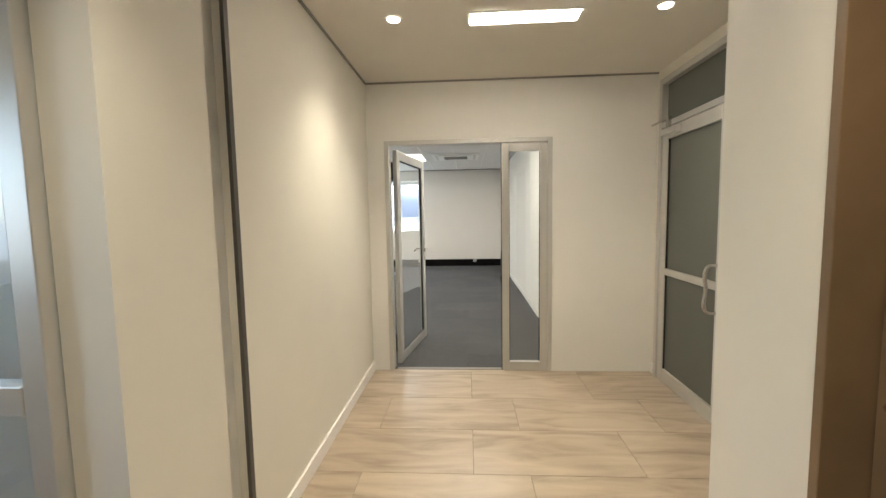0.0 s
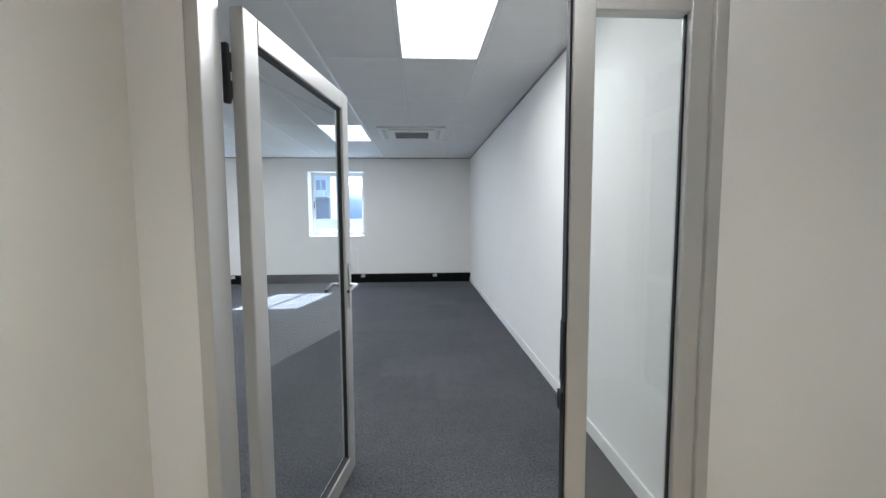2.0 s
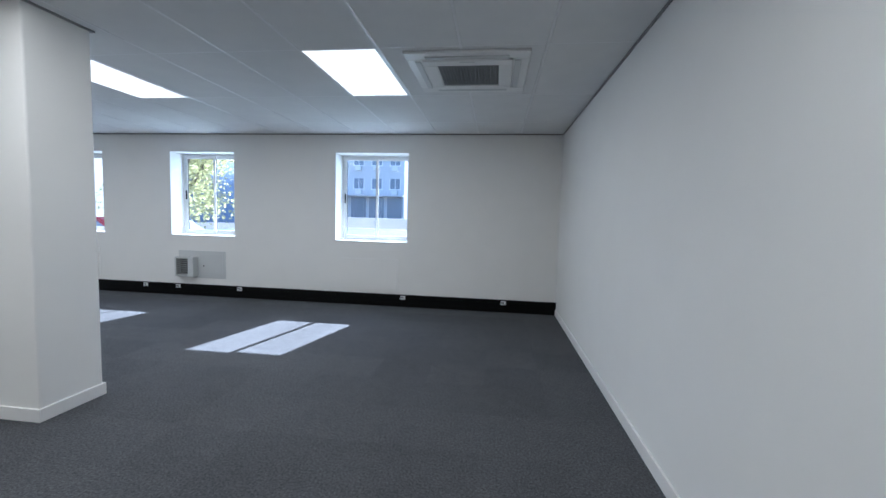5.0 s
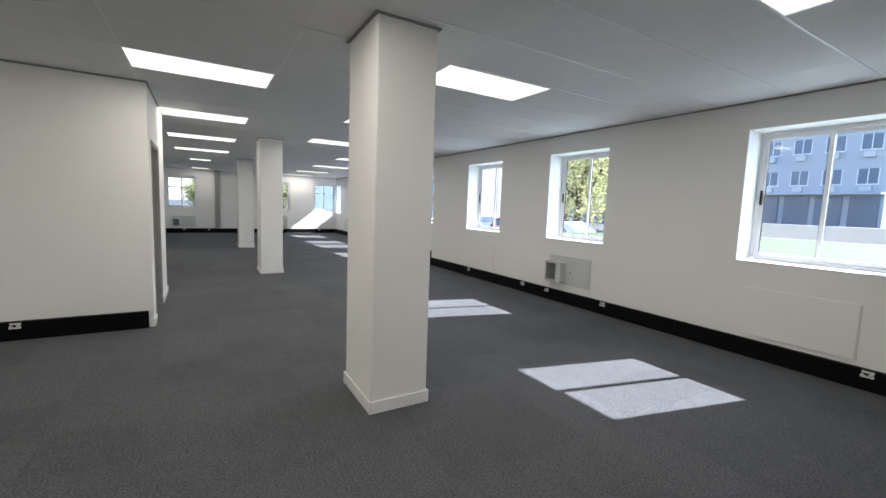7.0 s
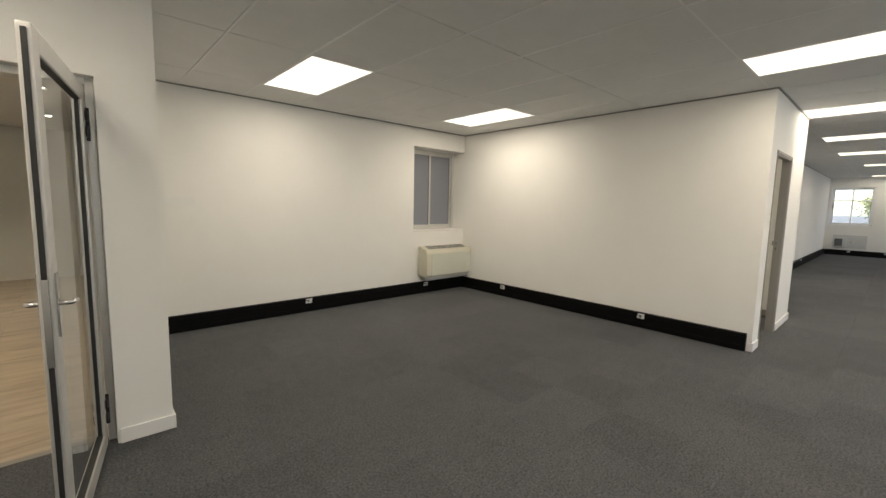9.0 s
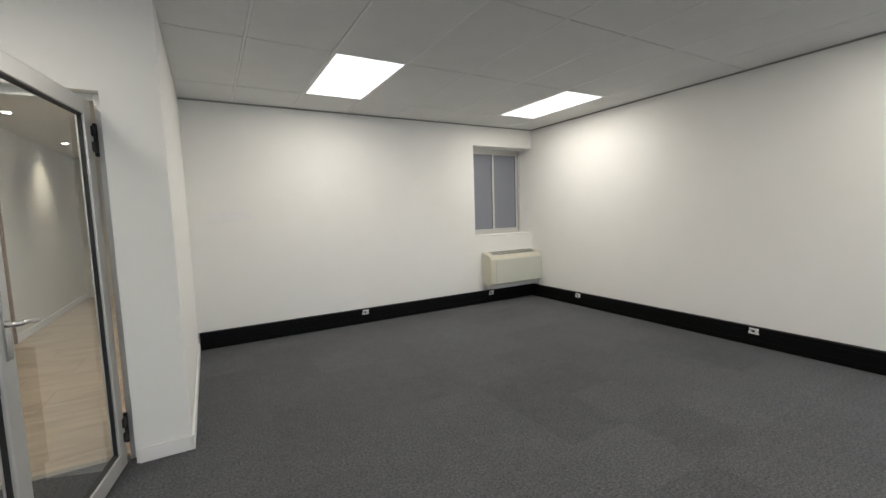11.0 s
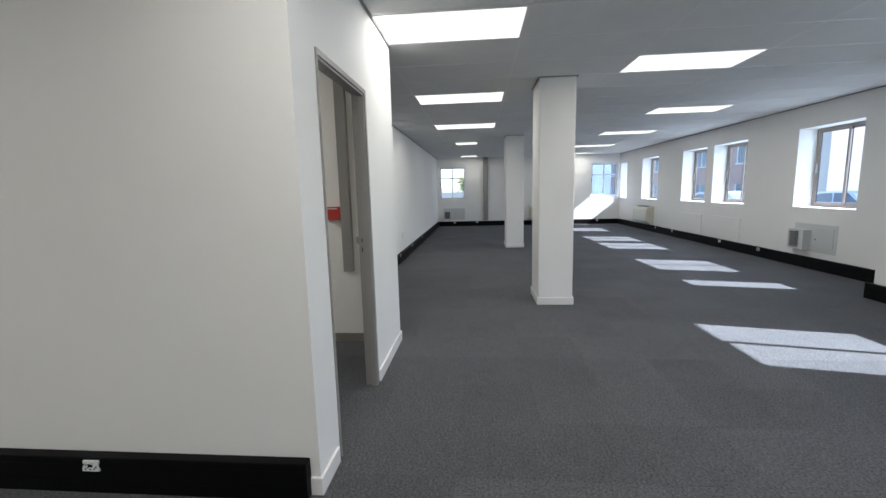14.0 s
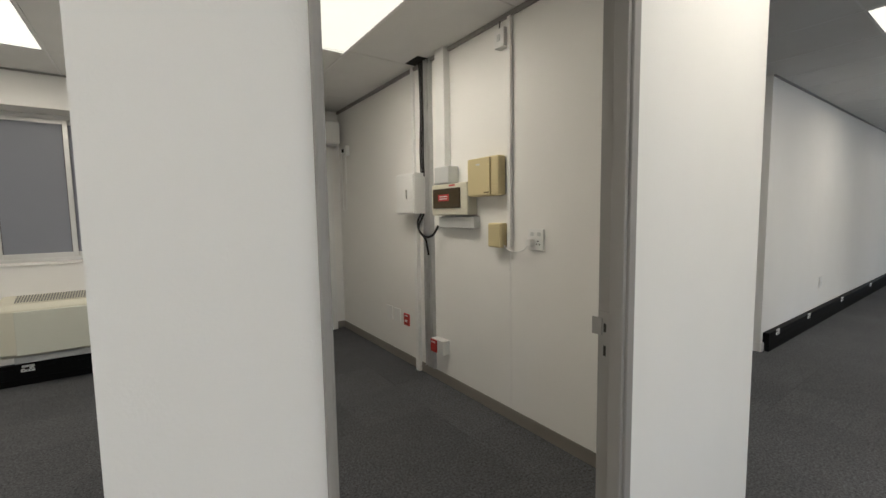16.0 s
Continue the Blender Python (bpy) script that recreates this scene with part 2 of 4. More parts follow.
def wall(name, axis, a0, a1, t0, t1, z0, z1, holes=(), material=None, label="white painted plaster wall"):
    """A wall along 'x' or 'y' from a0 to a1, of thickness t0 to t1, with holes (a, b, z0, z1) right through it."""
    A = sorted({a0, a1, *(h[0] for h in holes), *(h[1] for h in holes)})
    Z = sorted({z0, z1, *(h[2] for h in holes), *(h[3] for h in holes)})
    A, Z = [a for a in A if a0 <= a <= a1], [z for z in Z if z0 <= z <= z1]

    def solid(i, k):
        if not (0 <= i < len(A) - 1 and 0 <= k < len(Z) - 1):
            return False
        a, z = (A[i] + A[i + 1]) / 2, (Z[k] + Z[k + 1]) / 2
        return not any(h[0] < a < h[1] and h[2] < z < h[3] for h in holes)

    bm = bmesh.new()

    def quad(*ps):
        bm.faces.new([bm.verts.new((p[0], p[1], p[2]) if axis == "x" else (p[1], p[0], p[2])) for p in ps])

    for i in range(len(A) - 1):
        for k in range(len(Z) - 1):
            if not solid(i, k):
                continue
            a, b, c, d = A[i], A[i + 1], Z[k], Z[k + 1]
            quad((a, t0, c), (b, t0, c), (b, t0, d), (a, t0, d))
            quad((a, t1, c), (a, t1, d), (b, t1, d), (b, t1, c))
            if not solid(i - 1, k):
                quad((a, t0, c), (a, t0, d), (a, t1, d), (a, t1, c))
            if not solid(i + 1, k):
                quad((b, t0, c), (b, t1, c), (b, t1, d), (b, t0, d))
            if not solid(i, k - 1):
                quad((a, t0, c), (a, t1, c), (b, t1, c), (b, t0, c))
            if not solid(i, k + 1):
                quad((a, t0, d), (b, t0, d), (b, t1, d), (a, t1, d))
    bmesh.ops.remove_doubles(bm, verts=bm.verts, dist=1e-5)
    bmesh.ops.recalc_face_normals(bm, faces=bm.faces)
    return tagged(mesh_object(name, bm, material or WALL), label, "wall", kind="structure")


def thing(name, x, y, z, rz, label, category, group="", kind=""):
    e = new(name)
    e.matrix_world = pose(x, y, z, 0, 0, rz)
    return tagged(e, label, category, group, kind)


# ---- plan ----
H = 2.70                       # office ceiling
EAST, NORTH, SOUTH = 1.25, 11.305, 1.40
RECESS, FAR, BACK = 12.05, -20.5, 4.92
STEP = -9.15
DOORW, DOORR = 3.465, 3.65     # door wall: lobby face, office face
LW, LE, LH = -0.645, 1.925, 2.655   # lobby side walls, lobby ceiling
BX, BY, BW = -5.605, 5.762, -7.66   # server room: east face, north face, west face

NWIN = [(-2.25, -1.07), (-5.15, -3.995), (-7.6, -6.43)]
RWIN = [(-9.72, -9.2), (-11.6, -10.38), (-14.15, -12.95), (-15.62, -14.45), (-18.35, -17.12), (-20.46, -19.75)]
FWIN = [(5.0, 6.08), (8.72, 9.85), (10.95, 11.98)]
SILL, HEAD = 1.005, 2.405

wall("wall_north", "x", STEP, EAST + 0.2, NORTH, NORTH + 0.39, -0.3, 2.9, [(a, b, SILL, HEAD) for a, b in NWIN])
wall("wall_step", "y", NORTH + 0.39, RECESS, STEP, STEP + 0.3, -0.3, 2.9)
wall("wall_recess", "x", FAR - 0.3, STEP + 0.3, RECESS, RECESS + 0.36, -0.3, 2.9, [(a, b, 0.99, 2.32) for a, b in RWIN])
wall("wall_far", "y", BACK - 0.2, RECESS, FAR - 0.32, FAR, -0.3, 2.9, [(a, b, 1.05, 2.36) for a, b in FWIN])
wall("wall_back", "x", FAR, -10.57, BACK - 0.2, BACK, 0, 2.9)
wall("wall_back_end", "y", SOUTH, BACK - 0.2, -10.77, -10.57, 0, 2.9)
wall("wall_alcove", "x", -10.77, BW + 0.05, SOUTH - 0.25, SOUTH, 0, 2.9)
wall("wall_east", "y", DOORR, NORTH, EAST, EAST + 0.2, 0, 2.9)
wall("wall_door", "x", LW - 0.125, LE, DOORW, DOORR, 0, 2.9, [(-0.487, 1.024, 0, 2.138)])
wall("wall_nib", "y", SOUTH - 0.25, DOORW, LW - 0.125, LW - 0.06, 0, 2.9)
wall("wall_south", "x", BW + 0.05, LW - 0.125, SOUTH - 0.36, SOUTH, 0, 2.9, [(BX + 0.0, -4.47, 1.03, 2.40)])
wall("wall_server_east", "y", SOUTH, BY - 0.075, BX - 0.11, BX, 0, 2.9)
wall("wall_server_north", "x", BW, BX, BY - 0.075, BY, 0, 2.9, [(-6.745, -5.875, 0, 2.12)])
wall("wall_server_west", "y", SOUTH, BY - 0.075, BW, BW + 0.05, 0, 2.9)
# lobby
wall("wall_lobby_west", "y", 1.29, DOORW, LW - 0.058, LW, 0, 2.9, material=CREAM, label="cream painted lobby wall")
wall("wall_lobby_panel", "y", 0.70, 1.145, LW - 0.16, LW - 0.005, 0, 2.9, material=CREAM, label="cream painted lobby wall panel")
wall("wall_lobby_east", "y", 1.25, DOORW, LE, LE + 0.15, 0, 2.9, [(1.46, 3.38, 0, 2.56)], material=CREAM, label="cream lobby wall with glazed double doors")
wall("wall_lobby_pier", "x", 1.17, LE + 0.15, 1.10, 1.25, 0, 2.9, material=CREAM, label="cream painted lobby pier")
wall("wall_lobby_side", "y", -3.6, 1.10, 1.17, 1.34, 0, 2.9, [(-0.25, 0.80, 0, 2.15)], material=CREAM, label="cream lobby wall with a doorway")
wall("wall_lobby_end", "x", -2.6, 2.6, -3.75, -3.6, 0, 2.9, material=CREAM, label="cream lobby end wall")
wall("wall_lobby_left", "y", -3.6, 0.66, -2.6, -2.45, 0, 2.9, [(-0.9, 0.1, 1.0, 2.2)], material=CREAM, label="cream lobby side wall")
wall("wall_passage", "y", -1.2, 1.1, 2.45, 2.6, 0, 2.9, material=CREAM, label="cream wall beyond the doorway")
boxes_jamb = boxes("wood_door_lining", WOOD, [(1.155, 1.355, -0.25, -0.22, 0, 2.15), (1.155, 1.355, 0.77, 0.80, 0, 2.15), (1.155, 1.355, -0.22, 0.77, 2.12, 2.15)], 0.003)
wood_door = thing("door_5", 1.30, 0.275, 0, 0, "closed brown veneered wooden door in the lobby", "door", kind="structure")
boxes("leaf", WOOD, [(-0.02, 0.02, -0.49, 0.49, 0.006, 2.115)], 0.003, wood_door)
tube("handle", [(-0.02, 0.42, 1.0), (-0.06, 0.42, 1.0), (-0.065, 0.38, 1.0), (-0.06, 0.30, 1.0)], 0.009, STEEL, wood_door)
tagged(boxes_jamb, "brown wooden lining of the lobby doorway", "door frame", kind="structure")

# floors
floor_slab = boxes("floor", UNDER, [(FAR - 0.3, EAST, SOUTH - 0.2, RECESS, -0.25, -0.008)])
tagged(floor_slab, "dark backing under the charcoal carpet tiles", "floor", kind="structure")
lobby_floor = boxes("floor_lobby", GROUT, [(-2.6, 2.6, -3.75, SOUTH - 0.2, -0.25, -0.004), (LW, 2.6, SOUTH - 0.2, DOORW + 0.06, -0.006, -0.004)])
tagged(lobby_floor, "beige grouted bed of the lobby floor tiles", "floor", kind="structure")

# lobby ceiling with a thin shadow trim
bm = bmesh.new()
add_box(bm, -2.6, 2.6, -3.75, 1.2, LH, LH + 0.05)
add_box(bm, LW - 0.1, LE + 0.15, 1.2, DOORW, LH, LH + 0.05)
tagged(mesh_object("ceiling_lobby", bm, PLASTER), "flush cream plaster lobby ceiling", "ceiling", kind="structure")
tagged(boxes("cornice_lobby", GREYP, [(LW, LE, DOORW - 0.012, DOORW, LH - 0.014, LH), (LW, LW + 0.012, 1.29, DOORW - 0.012, LH - 0.014, LH)]), "thin grey shadow trim under the lobby ceiling", "cornice", kind="structure")

# office ceiling: slab, boards set in a tee grid
XL = [-0.64 - 0.635 * k for k in range(-4, 33)]
YL = [2.05 + 1.215 * j for j in range(-1, 10)]
LAMPS = [(2, 0), (6, 0), (2, 3), (-2, 2), (0, 5), (4, 5), (8, 5), (12, 5), (6, 3), (10, 3), (14, 3), (18, 3), (9, 0.94)]


def cell(k, j):
    return -0.64 - 0.635 * (k + 1), -0.64 - 0.635 * k, 2.05 + 1.215 * j, 2.05 + 1.215 * (j + 1)


FREE_LAMPS = [(-11.75, -11.13, 9.50, 10.72), (-14.55, -13.95, 9.50, 10.72), (-17.5, -16.9, 9.50, 10.72), (-20.2, -19.6, 9.50, 10.72), (-15.7, -15.1, 5.95, 6.55), (-20.0, -19.4, 5.95, 6.55)]
bm = bmesh.new()
add_box(bm, FAR - 0.2, EAST + 0.15, SOUTH - 0.2, NORTH + 0.1, H + 0.012, H + 0.06, index=1)
add_box(bm, FAR - 0.2, STEP + 0.1, NORTH + 0.1, RECESS + 0.1, H + 0.012, H + 0.06, index=1)
lamp_cells = {(k, j) for k, j in LAMPS}
for k in range(-4, 33):
    for j in range(-1, 9):
        x0, x1, y0, y1 = cell(k, j)
        if (k, j) in lamp_cells or x0 > EAST or y0 > RECESS or y1 < SOUTH or x1 < FAR:
            continue
        if x0 > LW - 0.2 and y1 < DOORW:
            continue
        x0, x1, y0, y1 = max(x0, FAR), min(x1, EAST), max(y0, SOUTH), min(y1, RECESS)
        if x1 - x0 < 0.03 or y1 - y0 < 0.03:
            continue
        add_box(bm, x0 + 0.011, x1 - 0.011, y0 + 0.004, y1 - 0.004, H, H + 0.011)
for k in range(-4, 33):
    x = -0.64 - 0.635 * k
    if FAR < x < EAST:
        add_box(bm, x - 0.0085, x + 0.0085, (DOORR if x > LW - 0.1 else SOUTH), RECESS, H - 0.002, H + 0.0115, index=2)
for y in YL:
    if 5.6 < y < RECESS:
        add_box(bm, FAR, EAST, y - 0.006, y + 0.006, H - 0.0012, H + 0.0115, index=2)
tagged(mesh_object("ceiling", bm, [CEIL, GAP, TBAR]), "white suspended ceiling boards in a tee grid", "ceiling", kind="structure")
# grey strip standing in for the dark shadow gap round the ceiling edge
dims = [(EAST - 0.014, EAST, DOORR, NORTH, H - 0.016, H - 0.001), (STEP, EAST - 0.014, NORTH - 0.014, NORTH, H - 0.016, H - 0.001),
        (BX, BX + 0.014, SOUTH, BY, H - 0.016, H - 0.001), (BX + 0.014, LW - 0.125, SOUTH, SOUTH + 0.014, H - 0.016, H - 0.001),
        (BW, BX, BY, BY + 0.014, H - 0.016, H - 0.001), (FAR, STEP, RECESS - 0.014, RECESS, H - 0.016, H - 0.001), (FAR, -10.57, BACK, BACK + 0.014, H - 0.016, H - 0.001)]
tagged(boxes("ceiling_trim", GREYP, dims), "thin grey strip standing in for the shadow gap under the ceiling", "trim", kind="structure")


# ---- ceiling lights ----
def led_panel(x0, x1, y0, y1):
    e = thing("ceiling_light", (x0 + x1) / 2, (y0 + y1) / 2, H, 0, "lit white flat panel light set in the suspended ceiling", "ceiling light", "office ceiling lights")
    w, d = (x1 - x0) / 2 - 0.011, (y1 - y0) / 2 - 0.006
    boxes("rim", TBAR, [(-w, -w + 0.005, -d, d, -0.003, 0.02), (w - 0.012, w, -d, d, -0.003, 0.02), (-w + 0.005, w - 0.012, -d, -d + 0.005, -0.003, 0.02), (-w + 0.005, w - 0.012, d - 0.012, d, -0.003, 0.02)], parent=e)
    boxes("diffuser", LED, [(-w + 0.005, w - 0.012, -d + 0.005, d - 0.012, 0.0, 0.008)], parent=e)
    s = new("panel_beam", bpy.data.lights.new("panel_beam", "AREA"))
    s.data.shape, s.data.size, s.data.size_y = "RECTANGLE", 2 * w - 0.03, 2 * d - 0.03
    s.data.energy, s.data.spread, s.data.color = 3.5 * (w * d) / 0.185, radians(180), (1.0, 0.86, 0.67)
    s.matrix_world = look((e.location.x, e.location.y, H - 0.012), (e.location.x, e.location.y, 0))
    return e


for k, j in LAMPS:
    led_panel(*cell(k, j))
for d in FREE_LAMPS:
    e = led_panel(*d)
    e.location.z = H - 0.006
# lobby: a short strip and round downlights
strip = thing("strip_light", 0.62, 2.33, LH, 0, "lit short recessed strip light in the lobby ceiling", "ceiling light")
boxes("rim", TBAR, [(-0.34, 0.34, -0.078, 0.078, -0.004, 0.0)], 0.001, strip)
boxes("diffuser", WARM, [(-0.325, 0.325, -0.065, 0.065, -0.008, -0.004)], parent=strip)


def downlight(x, y):
    e = thing("downlight", x, y, LH, 0, "small round lit warm downlight in the lobby ceiling", "downlight", "lobby downlights")
    bm = bmesh.new()
    add_cylinder(bm, (0, 0, -0.006), (0, 0, 0), 0.05, 24)
    mesh_object("bezel", bm, TBAR, e)
    bm = bmesh.new()
    add_cylinder(bm, (0, 0, -0.010), (0, 0, -0.006), 0.036, 24)
    mesh_object("lens", bm, WARM, e)
    s = new("downlight_beam", bpy.data.lights.new("downlight_beam", "SPOT"))
    s.data.energy, s.data.spot_size, s.data.spot_blend, s.data.color, s.data.shadow_soft_size = 6, radians(110), 0.9, (1.0, 0.85, 0.60), 0.04
    s.matrix_world = look((x, y, LH - 0.03), (x, y, 0))
    return e


# first two are the visible fittings; the other four are unseen, added as lobby fill
for x, y in ((-0.17, 2.28), (1.42, 2.26), (-0.17, 0.3), (0.85, 0.3), (-0.17, -1.8), (0.85, -1.8)):
    downlight(x, y)


# ---- columns ----
def column(x0, x1, y0, y1):
    e = thing("column", (x0 + x1) / 2, (y0 + y1) / 2, 0, 0, "white painted square column with a low white skirting", "column", "office columns")
    w, d = (x1 - x0) / 2, (y1 - y0) / 2
    boxes("shaft", WALL, [(-w + 0.014, w - 0.014, -d + 0.014, d - 0.014, 0, H + 0.01)], 0.012, e)
    boxes("skirting", SKIRT, [(-w, w, -d, -d + 0.013, 0, 0.09), (-w, w, d - 0.013, d, 0, 0.09), (-w, -w + 0.013, -d + 0.013, d - 0.013, 0, 0.09), (w - 0.013, w, -d + 0.013, d - 0.013, 0, 0.09)], 0.003, e)
    boxes("collar", GREYP, [(-w - 0.005, w + 0.005, -d - 0.005, -d + 0.013, H - 0.012, H - 0.001), (-w - 0.005, w + 0.005, d - 0.013, d + 0.005, H - 0.012, H - 0.001), (-w - 0.005, -w + 0.013, -d + 0.013, d - 0.013, H - 0.012, H - 0.001), (w - 0.013, w + 0.005, -d + 0.013, d - 0.013, H - 0.012, H - 0.001)], parent=e)
    return e


column(-3.245, -2.63, 7.24, 7.71)
column(-9.50, -8.89, 7.245, 7.69)
column(-14.62, -14.0, 7.21, 7.66)


# ---- skirtings and trunking ----
def skirting(name, dims, material, label, h=0.09):
    return tagged(boxes(name, material, [(*d, 0, h) for d in dims], 0.003), label, "skirting", kind="structure")


S, T = 0.015, 0.055
skirting("skirting_office", [(EAST - S, EAST, DOORR, NORTH - T), (LW - 0.125 - S, LW - 0.125, SOUTH + T, DOORR + S), (LW - 0.125, -0.50, DOORR, DOORR + S), (1.06, EAST - S, DOORR, DOORR + S),
                              (BX, BX + S, BY - 0.045, BY + S), (BX - 0.235, BX, BY, BY + S), (BW - S, -6.78, BY, BY + S), (BW - S, BW, SOUTH, BY), (-10.57, -10.57 + S, SOUTH, BACK + S), (-10.62, -10.57, BACK, BACK + S)], SKIRT, "low white painted skirting board")
skirting("skirting_lobby", [(LW, LW + S, 1.29, DOORW), (LE - S, LE, 3.38, DOORW - S), (1.17 - S, 1.17, 0.81, 1.25), (1.17 - S, 1.17, -3.6, -0.26)], SKIRT, "low white lobby skirting board")
skirting("skirting_server", [(BW + 0.05, BW + 0.05 + 0.008, SOUTH, BY - 0.075), (BW + 0.058, BX - 0.12, SOUTH, SOUTH + 0.008), (BX - 0.12, BX - 0.11, SOUTH, BY - 0.075)], GREYV, "grey vinyl skirting in the server room", 0.085)


def trunking(name, x0, x1, y0, y1, side):
    """Black two-compartment skirting trunking; side is the face that looks into the room."""
    bm = bmesh.new()
    add_box(bm, x0, x1, y0, y1, 0.0, 0.188, 0.004)
    g = 0.0025
    for z in (0.055, 0.145):
        if side == "-y":
            add_box(bm, x0, x1, y0 - g, y0, z, z + 0.006)
        elif side == "+y":
            add_box(bm, x0, x1, y1, y1 + g, z, z + 0.006)
        elif side == "+x":
            add_box(bm, x1, x1 + g, y0, y1, z, z + 0.006)
        else:
            add_box(bm, x0 - g, x0, y0, y1, z, z + 0.006)
    return tagged(mesh_object(name, bm, TRUNK), "black plastic power trunking along the wall foot", "trunking", kind="structure")


trunking("trunking_north", STEP - T, EAST, NORTH - T, NORTH, "-y")
trunking("trunking_step", STEP - T, STEP, NORTH, RECESS - T, "-x")
trunking("trunking_recess", FAR + T, STEP, RECESS - T, RECESS, "-y")
trunking("trunking_far", FAR, FAR + T, BACK + T, RECESS, "+x")
trunking("trunking_back", FAR, -10.62, BACK, BACK + T, "+y")
trunking("trunking_south", BX + T, LW - 0.125 - S, SOUTH, SOUTH + T, "+y")
trunking("trunking_server_east", BX, BX + T, SOUTH, BY - 0.045, "+x")


def socket(x, y, z, rz):
    """Twin power outlet on the trunking: plate, two rockers, round pin holes."""
    e = thing("power_socket", x, y, z, rz, "small white double power outlet on black trunking", "power socket", "trunking power sockets")
    boxes("plate", WHITEP, [(-0.045, 0.045, -0.008, 0.0, 0.0, 0.018), (-0.036, 0.045, -0.010, 0.0, 0.040, 0.058), (0.012, 0.040, -0.009, 0.0, 0.018, 0.040), (-0.040, -0.018, -0.009, 0.0, 0.018, 0.030)], 0.002, e)
    bm = bmesh.new()
    for px, pz in ((-0.026, 0.014), (-0.012, 0.022), (0.0, 0.012), (0.02, 0.014), (0.03, 0.024)):
        add_cylinder(bm, (px, -0.0085, pz), (px, -0.0095, pz), 0.0045, 8)
    mesh_object("pin_hole", bm, DARK, e)
    boxes("rocker", LIGHTG, [(-0.024, -0.008, -0.014, -0.012, 0.04, 0.051), (0.008, 0.024, -0.014, -0.012, 0.04, 0.051)], 0.001, e)
    return e


for x in (0.46, -1.11, -3.88, -5.0, -5.61, -7.36):
    socket(x, NORTH - T, 0.12, 0)
for x in (-12.3, -13.6, -15.9, -17.0):
    socket(x, RECESS - T, 0.12, 0)
for x in (-2.66, -4.70):
    socket(x, SOUTH + T, 0.12, 180)
for y in (2.42, 4.64):
    socket(BX + T, y, 0.12, 90)
for y in (5.6, 6.5, 9.5, 11.2):
    socket(FAR + T, y, 0.12, 90)
for x in (-10.85, -11.9, -13.4, -15.2):
    socket(x, BACK + T, 0.14, 180)


# ---- windows ----
def window(n, cx, cy, z0, rz, w, h, depth=0.295, frame_mat=None, glass=None, panes=2, handle="left"):
    """Aluminium sliding window seen from inside: local x to the right, y outwards, z up from the sill."""
    fm, gm = frame_mat or ALUW, glass or PANE
    e = thing("window_%d" % n, cx, cy, z0, rz, "aluminium sliding window with two clear panes in a deep white reveal", "window", "office windows", "structure")
    a, y0, y1 = w / 2, depth, depth + 0.06
    boxes("frame", fm, [(-a, -a + 0.04, y0, y1, 0.03, h), (a - 0.04, a, y0, y1, 0.03, h), (-a + 0.04, a - 0.04, y0, y1, 0.0, 0.045), (-a + 0.04, a - 0.04, y0, y1, h - 0.04, h)], 0.003, e)
    boxes("sill", WALL, [(-a + 0.002, a - 0.002, -0.008, y0, 0.001, 0.014)], 0.003, e)
    half = [(-a + 0.04, 0.022, y0 + 0.008, 0), (-0.022, a - 0.04, y0 + 0.034, 1)] if panes == 2 else [(-a + 0.04, a - 0.04, y0 + 0.01, 0)]
    for x0, x1, y, i in half:
        s = boxes("sash", fm, [(x0, x0 + 0.038, y, y + 0.022, 0.045, h - 0.04), (x1 - 0.038, x1, y, y + 0.022, 0.045, h - 0.04), (x0 + 0.038, x1 - 0.038, y, y + 0.022, 0.045, 0.092), (x0 + 0.038, x1 - 0.038, y, y + 0.022, h - 0.078, h - 0.04)], 0.002, e)
        boxes("gasket", RUBBER, [(x0 + 0.038, x0 + 0.042, y + 0.004, y + 0.018, 0.092, h - 0.078), (x1 - 0.042, x1 - 0.038, y + 0.004, y + 0.018, 0.092, h - 0.078)], parent=e)
        bm = bmesh.new()
        bm.faces.new([bm.verts.new(p) for p in ((x0 + 0.036, y + 0.011, 0.09), (x1 - 0.036, y + 0.011, 0.09), (x1 - 0.036, y + 0.011, h - 0.076), (x0 + 0.036, y + 0.011, h - 0.076))])
        g = mesh_object("pane", bm, gm, e)
        if gm == PANE:
            g.visible_shadow = False
    hx = -a + 0.052 if handle == "left" else a - 0.052
    boxes("handle", BLACKM if fm == ALUW else ALU, [(hx - 0.009, hx + 0.009, y0 - 0.014, y0 + 0.008, h * 0.44, h * 0.44 + 0.16)], 0.003, e)
    return e


def sky_light(x, y, z, w, h, toward):
    """The sky's light entering at a window opening."""
    s = new("window_skylight", bpy.data.lights.new("window_skylight", "AREA"))
    s.data.shape, s.data.size, s.data.size_y = "RECTANGLE", w, h
    s.data.energy, s.data.color = SKYLIGHT * w * h, (0.80, 0.90, 1.0)
    s.matrix_world = look((x, y, z), toward)


